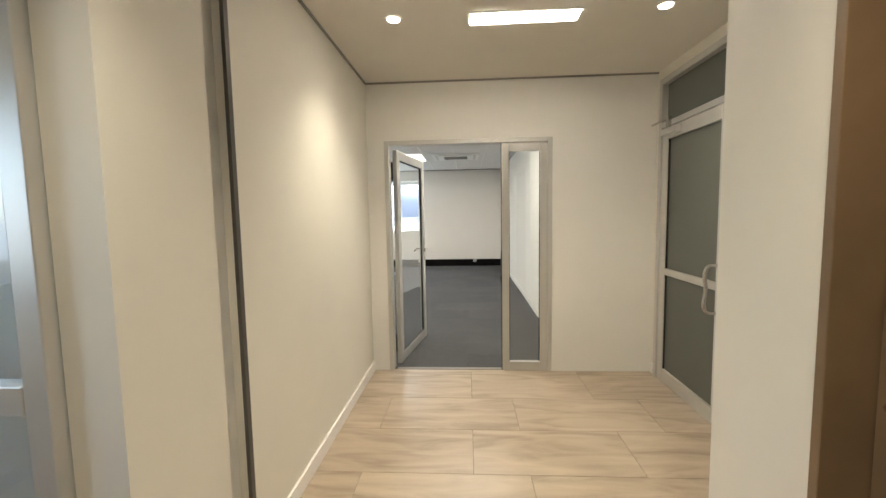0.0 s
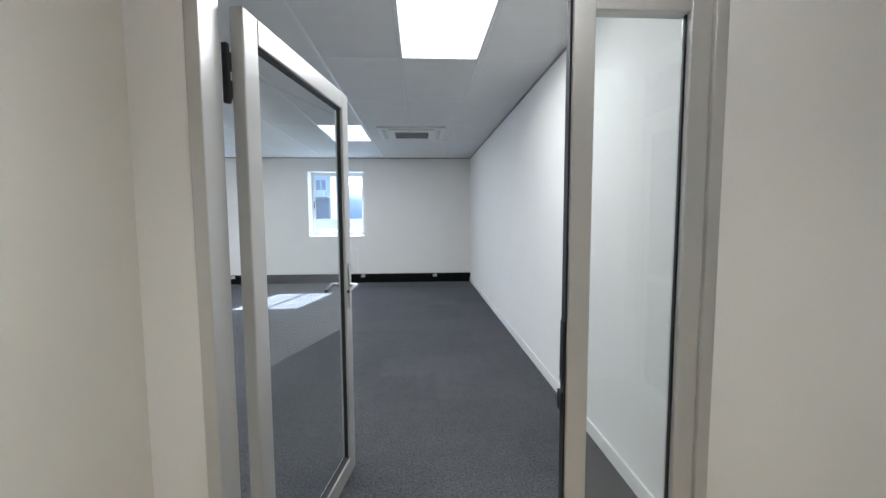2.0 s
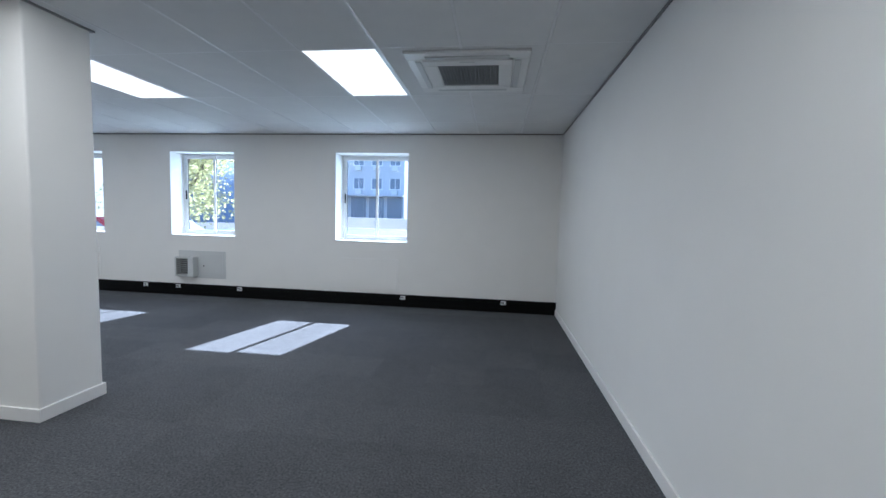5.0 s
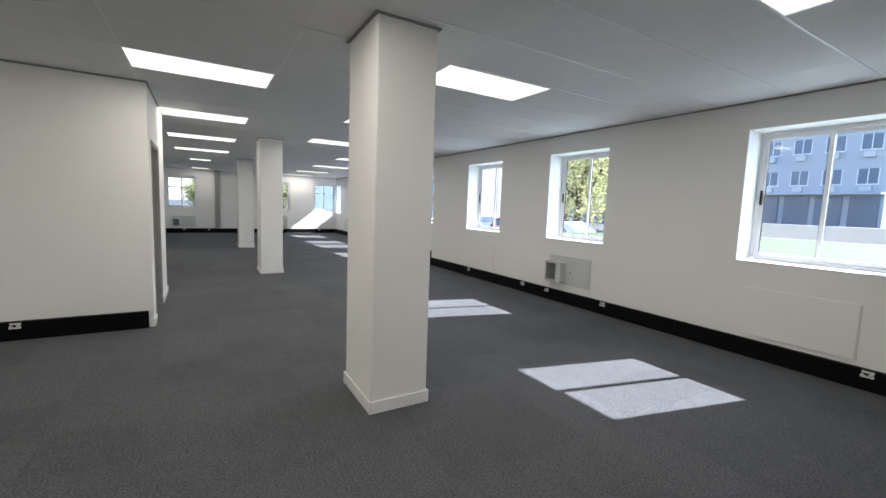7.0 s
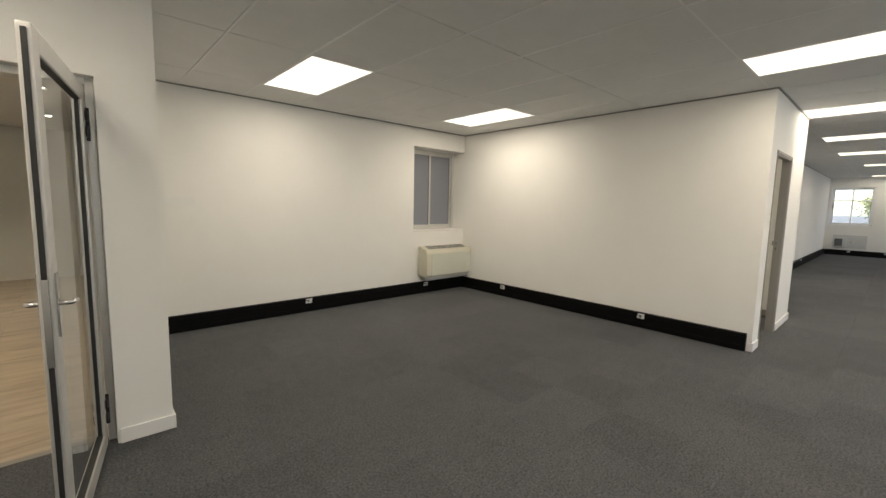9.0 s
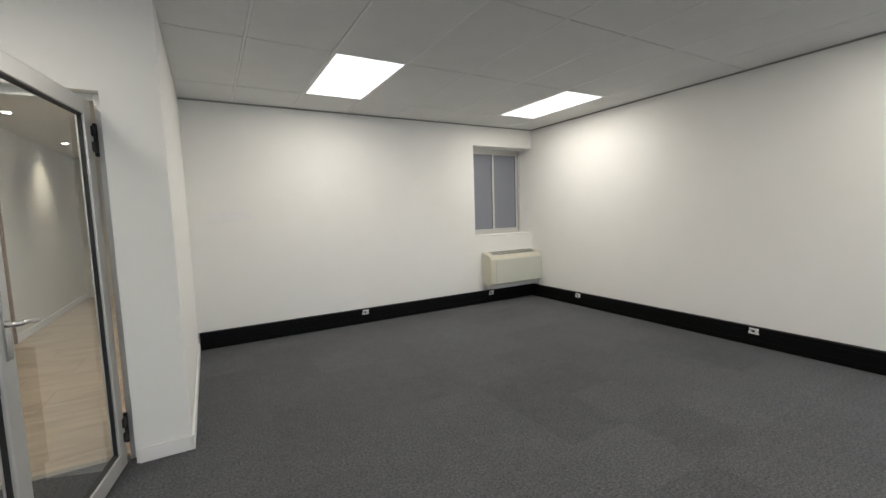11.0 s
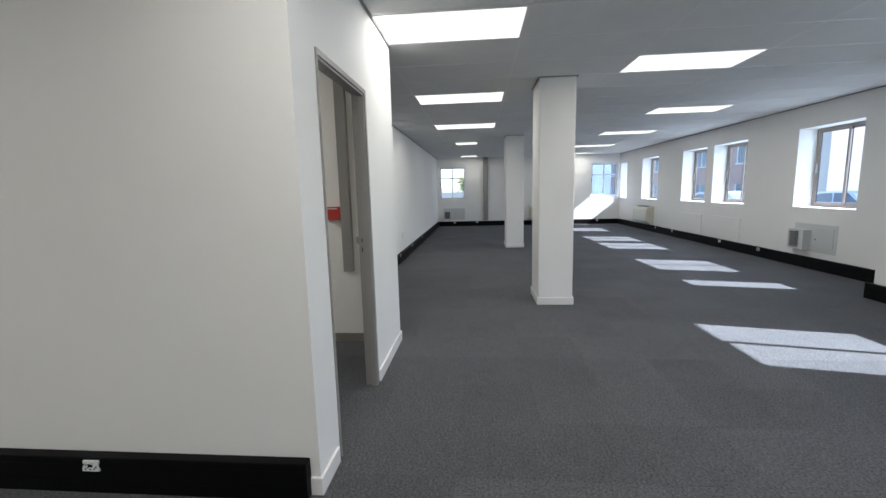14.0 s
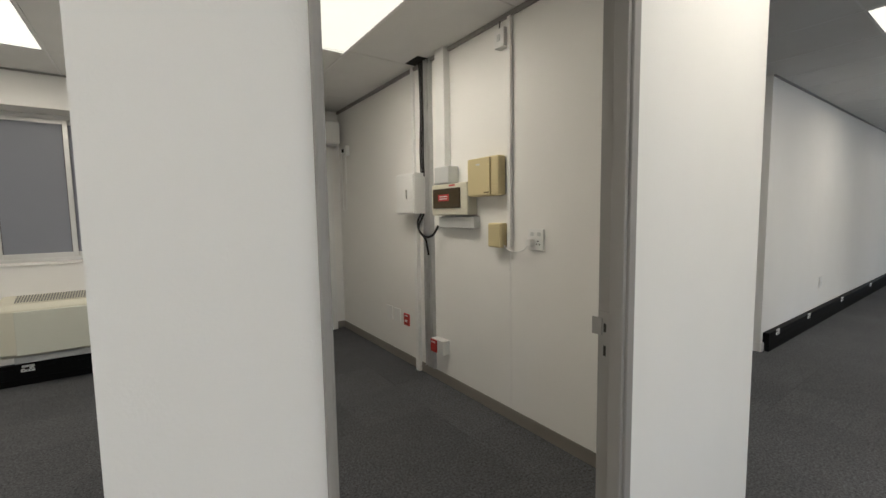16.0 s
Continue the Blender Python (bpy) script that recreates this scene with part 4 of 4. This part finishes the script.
tube("flex", [(W + 0.04, 4.60, 1.22), (W + 0.04, 4.56, 1.19), (W + 0.03, 4.47, 1.175), (W + 0.03, 4.40, 1.19), (W + 0.03, 4.38, 1.21)], 0.0045, WHITEP, so)
ch = fitting("cable_trunking", "white vertical cable trunking to the ceiling", "trunking")
wbox("channel", WHITEP, [(3.63, 3.75, 0.0, 0.06, 1.79, H)], 0.004, ch)
tr = fitting("cable_tray", "galvanised slotted cable ladder with black cables", "cable tray")
tray = []
for y0 in (3.38, 3.455):
    tray += [(y0, y0 + 0.006, 0.0, 0.035, 0.09, H), (y0 + 0.042, y0 + 0.048, 0.0, 0.035, 0.09, H)]
    z = 0.10
    while z < H - 0.05:
        tray.append((y0 + 0.006, y0 + 0.042, 0.0, 0.006, z, z + 0.05))
        z += 0.085
wbox("rail", GALV, tray, 0.0, tr)
for y, r in ((3.385, 0.007), (3.41, 0.006), (3.36, 0.006)):
    tube("cable", [(W + 0.035, y, H), (W + 0.032, y + 0.006, 2.3), (W + 0.036, y - 0.004, 1.95), (W + 0.034, y, 1.75)], r, DARK, tr)
tube("cable", [(W + 0.09, 3.44, 1.43), (W + 0.10, 3.40, 1.36), (W + 0.10, 3.46, 1.26), (W + 0.08, 3.58, 1.25), (W + 0.07, 3.66, 1.33)], 0.009, DARK, tr)
tube("cable", [(W + 0.09, 3.48, 1.43), (W + 0.11, 3.43, 1.30), (W + 0.09, 3.50, 1.22), (W + 0.05, 3.46, 1.16), (W + 0.035, 3.46, 1.08)], 0.008, DARK, tr)
con2 = fitting("conduit_channel", "white vertical channel beside the cable tray", "conduit", "server room conduits")
wbox("channel", WHITEP, [(3.22, 3.275, 0.0, 0.04, 0.0, 1.43), (3.20, 3.235, 0.0, 0.03, 1.78, H)], 0.004, con2)
hole = fitting("ceiling_opening", "ragged dark opening in the ceiling for cables", "opening")
boxes("gap", DARK, [(W, W + 0.12, 3.28, 3.48, H - 0.004, H - 0.001)], 0.0, hole)
for y in (2.60, 2.76):
    p = fitting("blank_plate", "white square blank wall plate", "wall plate", "server room plates")
    wbox("plate", WHITEP, [(y, y + 0.12, 0.0, 0.008, 0.37, 0.50)], 0.002, p)
r1 = fitting("red_socket", "red wall socket plate", "wall socket", "red sockets")
wbox("plate", RED, [(2.96, 3.06, 0.0, 0.012, 0.365, 0.48)], 0.003, r1)
wbox("rocker", WHITEP, [(2.99, 3.03, 0.012, 0.016, 0.40, 0.42), (2.985, 3.035, 0.012, 0.014, 0.455, 0.465)], 0.001, r1)
r2 = fitting("red_socket_box", "red socket on a white surface box", "wall socket", "red sockets")
wbox("box", WHITEP, [(3.53, 3.70, 0.0, 0.07, 0.27, 0.385)], 0.004, r2)
wbox("plate", RED, [(3.535, 3.62, 0.07, 0.082, 0.275, 0.38)], 0.003, r2)
wbox("print", WHITEP, [(3.55, 3.605, 0.082, 0.083, 0.355, 0.365)], 0.0, r2)
call = fitting("fire_call_point", "red fire alarm call point on the wall", "call point")
wbox("body", RED, [(5.13, 5.26, 0.0, 0.05, 1.185, 1.305)], 0.006, call)
wbox("print", WHITEP, [(5.15, 5.24, 0.05, 0.051, 1.285, 1.293)], 0.0, call)
tagged(wbox("grey_channel", GREYP, [(5.27, 5.36, 0.0, 0.06, 0.70, H)], 0.004), "grey vertical cable channel ending above the floor", "trunking")
# split unit and white pipe casing on the end wall
su = fitting("split_air_conditioner", "white split air conditioner on the end wall", "air conditioner")
boxes("body", WHITEP, [(-7.56, -6.75, SOUTH, SOUTH + 0.20, 2.28, 2.55)], 0.02, su)
boxes("flap", LIGHTG, [(-7.53, -6.78, SOUTH + 0.06, SOUTH + 0.185, 2.265, 2.283)], 0.004, su)
pc = fitting("pipe_casing", "white vertical pipe casing below the air conditioner", "conduit", "server room conduits")
boxes("casing", WHITEP, [(-7.50, -7.37, SOUTH, SOUTH + 0.05, 0.0, 2.29)], 0.004, pc)
iso2 = fitting("small_isolator", "small white isolator with a dark knob", "isolator")
wbox("body", WHITEP, [(1.62, 1.74, 0.0, 0.05, 2.13, 2.25)], 0.005, iso2)
wbox("knob", DARK, [(1.66, 1.69, 0.05, 0.07, 2.17, 2.21)], 0.004, iso2)
tube("flex", [(W + 0.03, 1.68, 2.13), (W + 0.03, 1.67, 1.7), (W + 0.03, 1.62, 1.48), (W + 0.03, 1.56, 1.7), (W + 0.03, 1.55, 2.28)], 0.006, WHITEP, iso2)


# ---- outside ----
GRASS = mat("grass", (0.06, 0.09, 0.025), 0.9, vary=0.3, scale=3)
ASPH = mat("asphalt", (0.06, 0.06, 0.06), 0.9, vary=0.15, scale=3)
RENDERW = mat("white_render", (0.46, 0.48, 0.51), 0.8, vary=0.06, scale=0.6)
CREAMR = mat("cream_render", (0.52, 0.49, 0.44), 0.85, vary=0.06, scale=0.8)
HILL = mat("hazy_scrub", (0.11, 0.145, 0.20), 0.95, vary=0.25, scale=0.6)
DGLASS = mat("dark_window_glass", (0.13, 0.16, 0.21), 0.3, vary=0.2, scale=0.4)
BRICK = mat("red_brickwork", (0.48, 0.31, 0.25), 0.85, vary=0.2, scale=9)
CONC = mat("pale_concrete", (0.52, 0.48, 0.42), 0.85, vary=0.12, scale=2)
LEAF = mat("leaf_green", (0.27, 0.28, 0.12), 0.7, vary=0.3, scale=2, rand=0.2)
_nt = LEAF.node_tree
_tr, _mx = _nt.nodes.new("ShaderNodeBsdfTranslucent"), _nt.nodes.new("ShaderNodeMixShader")
_tr.inputs["Color"].default_value = (0.50, 0.49, 0.24, 1)
_mx.inputs["Fac"].default_value = 0.62
_nt.links.new(_nt.nodes["Principled BSDF"].outputs[0], _mx.inputs[1])
_nt.links.new(_tr.outputs[0], _mx.inputs[2])
_nt.links.new(_mx.outputs[0], _nt.nodes["Material Output"].inputs["Surface"])
BARK = mat("bark", (0.09, 0.07, 0.05), 0.9, vary=0.25, scale=12, bump=0.5, bscale=30)
CARW = mat("white_car_paint", (0.70, 0.71, 0.73), 0.2, vary=0.02)
CARR = mat("red_car_paint", (0.35, 0.03, 0.03), 0.2, vary=0.02)
BLUEB = mat("blue_cladding", (0.12, 0.22, 0.42), 0.5, vary=0.12, scale=1)
G = -0.35
tagged(boxes("ground", ASPH, [(-400, 400, -400, 400, G - 0.3, G)]), "grey asphalt ground round the building", "ground", kind="structure")
tagged(boxes("lawn", GRASS, [(-8.6, 14, 12.6, 21.5, G, G + 1.22)], 0.15), "green lawn strip outside the windows", "lawn", kind="structure")
tagged(boxes("kerb", CONC, [(-8.9, 14, 21.5, 21.75, G, G + 1.24)], 0.02), "pale concrete kerb", "kerb", kind="structure")
tagged(boxes("ramp_wall", CONC, [(-10, 6, 23.0, 23.25, G, 1.32)], 0.02), "low pale boundary wall", "boundary wall", kind="structure")


def facade(name, x0, x1, y, z1, material, label, cols, rows, units=True, base=None):
    e = tagged(new(name), label, "building", kind="structure")
    boxes("wall", material, [(x0, x1, y, y + 8, G, z1)], 0.03, e)
    boxes("parapet", material, [(x0 - 0.1, x1 + 0.1, y - 0.12, y + 8.1, z1, z1 + 0.3)], 0.03, e)
    base = G if base is None else base
    px, pz = (x1 - x0) / cols, (z1 - base) / rows
    glass, frames, acs = [], [], []
    for i in range(cols):
        for k in range(rows):
            cx, cz = x0 + (i + 0.5) * px, base + (k + 0.5) * pz
            w, h = px * 0.27, pz * 0.22
            glass.append((cx - w, cx + w, y - 0.01, y + 0.02, cz - h, cz + h))
            frames += [(cx - w - 0.06, cx - w, y - 0.04, y, cz - h, cz + h), (cx + w, cx + w + 0.06, y - 0.04, y, cz - h, cz + h), (cx - w - 0.1, cx + w + 0.1, y - 0.1, y, cz - h - 0.08, cz - h), (cx - 0.03, cx + 0.03, y - 0.03, y - 0.01, cz - h, cz + h)]
            if units:
                acs.append((cx - 0.35, cx + 0.35, y - 0.4, y, cz - h - 0.65, cz - h - 0.2))
    boxes("window", DGLASS, glass, parent=e)
    boxes("window_frame", ALUW, frames, parent=e)
    if units:
        boxes("air_conditioner", LIGHTG, acs, 0.02, e)
    return e


facade("office_block", -24.0, -10.6, 53, 15.0, RENDERW, "white rendered block with air conditioners under its windows", 6, 4, base=3.85)
facade("brick_block", -60, -31.5, 24, 7, BRICK, "red brick building with rows of windows", 11, 3, False)
facade("cream_wing", -31.5, -26.2, 24, 8.4, CREAMR, "pale cream rendered wing of the brick building", 2, 2, False)
bays = tagged(new("shop_front"), "dark glazed ground floor bays of the white block", "shop front", kind="structure")
boxes("glazing", DGLASS, [(-23.8 + 2.236 * i, -22.0 + 2.236 * i, 52.85, 52.97, 0.6, 3.6) for i in range(6)], parent=bays)
boxes("canopy", RENDERW, [(-24.0, -10.6, 51.9, 52.99, 3.72, 3.88)], 0.02, bays)


def hills():
    """Hazy blue-grey slope behind the roofs, lower to the west."""
    rnd = random.Random(12)
    bm = bmesh.new()
    rows = []
    for r, f in ((76, 0.0), (82, 0.6), (88, 1.0), (95, 0.7)):
        row = []
        for i in range(110):
            az = 15 + 165 * i / 109
            a = radians(az)
            h = 7.6 + 1.6 * math.sin(a * 7.0) + 0.8 * math.sin(a * 17 + 1) + rnd.uniform(-0.25, 0.25)
            h *= 1.35 if az < 130 else 0.75
            row.append(bm.verts.new((r * math.cos(a), 6 + r * math.sin(a), G + h * f)))
        rows.append(row)
    for p, q in zip(rows, rows[1:]):
        for i in range(109):
            bm.faces.new([p[i], p[i + 1], q[i + 1], q[i]])
    return tagged(mesh_object("hills", bm, HILL, smooth=True), "hazy blue-grey hillside behind the roofs", "hills", kind="structure")


hills()


lamp = thing("street_lamp", -13.0, 26.0, G, 0, "grey steel street lamp post with two flood heads", "street lamp")
bm = bmesh.new()
add_cylinder(bm, (0, 0, 0), (0.05, 0, 4.6), 0.13, 12, 0.08)
mesh_object("post", bm, GALV, lamp)
boxes("head", GREYP, [(-0.55, -0.08, -0.16, 0.16, 4.35, 4.75), (0.20, 0.62, -0.16, 0.16, 4.35, 4.75), (0.14, 0.30, -0.12, 0.12, 3.75, 4.02)], 0.03, lamp)
boxes("arm", GALV, [(-0.10, 0.24, -0.03, 0.03, 4.48, 4.56), (0.08, 0.18, -0.03, 0.03, 3.85, 3.92)], 0.005, lamp)


def tree(x, y, h, seed, label="tree with light green spring foliage"):
    """Tapered trunk, forked limbs, and a ragged crown of many small leaf blades."""
    rnd = random.Random(seed)
    e = thing("tree", x, y, G, 0, label, "tree", "street trees")
    bm = bmesh.new()
    add_cylinder(bm, (0, 0, 0), (0.1, 0, h * 0.35), 0.22, 10, 0.15)
    tips = []
    for i in range(9):
        a, l = i * 2.4 + rnd.random(), h * (0.3 + 0.3 * rnd.random())
        p1 = Vector((math.cos(a) * l * 0.55, math.sin(a) * l * 0.55, h * 0.35 + l * 0.8))
        add_cylinder(bm, (0.1, 0, h * (0.28 + 0.07 * rnd.random())), p1, 0.09, 7, 0.03)
        tips.append(p1)
        tips.append(p1 * 0.62 + Vector((0, 0, h * 0.05)))
        tips.append(Vector((p1.x * 0.9, p1.y * 0.9, h * (0.26 + 0.12 * rnd.random()))))
        for _ in range(3):
            p2 = p1 + Vector((rnd.uniform(-1, 1), rnd.uniform(-1, 1), rnd.uniform(-0.4, 0.9))) * h * 0.16
            add_cylinder(bm, p1 * 0.75 + p2 * 0.25, p2, 0.03, 5, 0.01)
            tips.append(p2)
    mesh_object("trunk", bm, BARK, e)
    bm = bmesh.new()
    for t in tips:
        for _ in range(150):
            c = t + Vector((rnd.gauss(0, 1), rnd.gauss(0, 1), rnd.gauss(0, 0.8))) * h * 0.075
            u = Vector((rnd.uniform(-1, 1), rnd.uniform(-1, 1), rnd.uniform(-1, 1))).normalized()
            v = u.orthogonal().normalized()
            s = rnd.uniform(0.05, 0.11)
            bm.faces.new([bm.verts.new(c + d) for d in (u * s, v * s * 0.5, -u * s, -v * s * 0.5)])
    tagged(mesh_object("leaves", bm, LEAF, e), kind="stuff")
    return e


tree(-14.5, 22.5, 6.5, 3)
tree(-17.5, 25.0, 7.5, 5)
tree(-37, 6.6, 3.4, 8)
tree(-38, 12.5, 6.5, 9, "bare-looking tree beyond the far window")


def car(x, y, rz, paint, label):
    e = thing("car", x, y, G, rz, label, "car", "parked cars")
    bm = bmesh.new()
    prof = [(-2.0, 0.35), (-2.05, 0.75), (-1.75, 0.95), (-1.2, 1.38), (0.3, 1.42), (0.95, 0.98), (1.85, 0.82), (2.05, 0.6), (2.0, 0.35)]
    va = [bm.verts.new((px, -0.82, pz)) for px, pz in prof]
    vb = [bm.verts.new((px, 0.82, pz)) for px, pz in prof]
    for i in range(len(prof)):
        j = (i + 1) % len(prof)
        bm.faces.new([va[i], vb[i], vb[j], va[j]])
    bm.faces.new(va)
    bm.faces.new(vb[::-1])
    bmesh.ops.recalc_face_normals(bm, faces=bm.faces)
    bmesh.ops.bevel(bm, geom=list(bm.edges), offset=0.06, segments=3, affect="EDGES")
    mesh_object("body", bm, paint, e, True)
    bm = bmesh.new()
    for s in (-0.825, 0.825):
        for q in (((-1.45, 0.98), (-1.1, 1.30), (-0.45, 1.33), (-0.45, 0.98)), ((-0.38, 0.98), (-0.38, 1.33), (0.22, 1.34), (0.70, 0.98))):
            bm.faces.new([bm.verts.new((px, s, pz)) for px, pz in q])
    bm.faces.new([bm.verts.new(p) for p in ((0.42, -0.68, 1.36), (0.42, 0.68, 1.36), (0.96, 0.72, 1.02), (0.96, -0.72, 1.02))])
    mesh_object("window", bm, DGLASS, e)
    for wx in (-1.25, 1.3):
        for s in (-0.78, 0.78):
            bm = bmesh.new()
            add_cylinder(bm, (wx, s - 0.1, 0.32), (wx, s + 0.1, 0.32), 0.32, 20)
            wh = mesh_object("wheel", bm, RUBBER, e)
    return e


car(-12.2, 19.4, 8, CARW, "white parked hatchback on the road")
car(-16.2, 20.6, 4, CARR, "red parked hatchback on the road")
car(-20.8, 21.2, 0, CARW, "white parked saloon on the road")
car(-25.5, 19.0, 20, CARW, "white parked saloon on the road")
car(-6.5, 26.0, 0, CARW, "white parked saloon on the road")
car(-1.5, 26.2, 0, CARW, "white parked hatchback on the road")


# ---- floor pieces ----
rnd = random.Random(4)
me_tile = {}


def slab_mesh(w, d, t, material, bevel):
    key = (round(w, 3), round(d, 3), material.name)
    if key not in me_tile:
        bm = bmesh.new()
        b = bevel
        lo = [bm.verts.new(p) for p in ((0, 0, -t), (w, 0, -t), (w, d, -t), (0, d, -t))]
        mid = [bm.verts.new(p) for p in ((0, 0, -b), (w, 0, -b), (w, d, -b), (0, d, -b))]
        top = [bm.verts.new(p) for p in ((b, b, 0), (w - b, b, 0), (w - b, d - b, 0), (b, d - b, 0))]
        for r, s in ((lo, mid), (mid, top)):
            for i in range(4):
                bm.faces.new([r[i], r[(i + 1) % 4], s[(i + 1) % 4], s[i]])
        bm.faces.new(top)
        me = bpy.data.meshes.new("slab")
        bm.to_mesh(me)
        bm.free()
        me.materials.append(material)
        me_tile[key] = me
    return me_tile[key]


# carpet tiles: those by the entrance and first column singly, the rest as one part
C = 0.5
far_bm = bmesh.new()
y = SOUTH
while y < RECESS:
    x = EAST
    while x > FAR:
        x0, x1, y0, y1 = max(x - C, FAR), x, y, min(y + C, RECESS)
        inside = not (x0 > LW - 0.13 and y1 <= DOORW + 0.04) and not (y0 > NORTH and x0 > STEP)
        if y0 < DOORW + 0.07 < y1 and x1 > LW + 0.1:
            y0 = DOORW + 0.07
        if inside:
            if -7.3 < x0 < 1.0 and 3.3 < y0 < 10.8:
                ob = new("carpet_tile", slab_mesh(x1 - x0 - 0.0006, y1 - y0 - 0.0006, 0.008, CARPET, 0.0005))
                ob.location = (x0 + 0.0006, y0 + 0.0006, rnd.uniform(-0.0003, 0.0))
                ob.parent = floor_slab
            else:
                add_box(far_bm, x0 + 0.0006, x1 - 0.0006, y0 + 0.0006, y1 - 0.0006, -0.007, rnd.uniform(-0.0006, 0.0))
        x -= C
    y += C
tagged(mesh_object("carpet_field", far_bm, CARPET, floor_slab), kind="stuff")

# lobby floor tiles, 0.96 x 0.48 in staggered courses
TW, TD = 0.962, 0.482
course = 0
y = 2.885 + TD
while y > -3.4:
    y -= TD
    x = (0.60 if course % 2 else 0.28) - 3 * TW
    if course == 0:
        y = 2.885
    while x < 2.5:
        x0, x1, y0, y1 = max(x, -2.6), min(x + TW, 2.6), y, min(y + TD, DOORW + 0.02)
        if y0 > 1.0:
            x0, x1 = max(x0, LW - 0.03), min(x1, LE)
        if x1 - x0 > 0.05:
            ob = new("floor_tile", slab_mesh(x1 - x0 - 0.003, y1 - y0 - 0.003, 0.006, TILE, 0.001))
            ob.location, ob.parent = (x0 + 0.0015, y0 + 0.0015, 0.0), lobby_floor
        x += TW
    course += 1
for i in range(3):
    x0 = 0.28 - TW + i * TW
    ob = new("floor_tile", slab_mesh(min(x0 + TW, LE) - max(x0, LW) - 0.003, DOORW + 0.02 - 2.885 - TD - 0.003, 0.006, TILE, 0.001))
    ob.location, ob.parent = (max(x0, LW) + 0.0015, 2.885 + TD + 0.0015, 0.0), lobby_floor
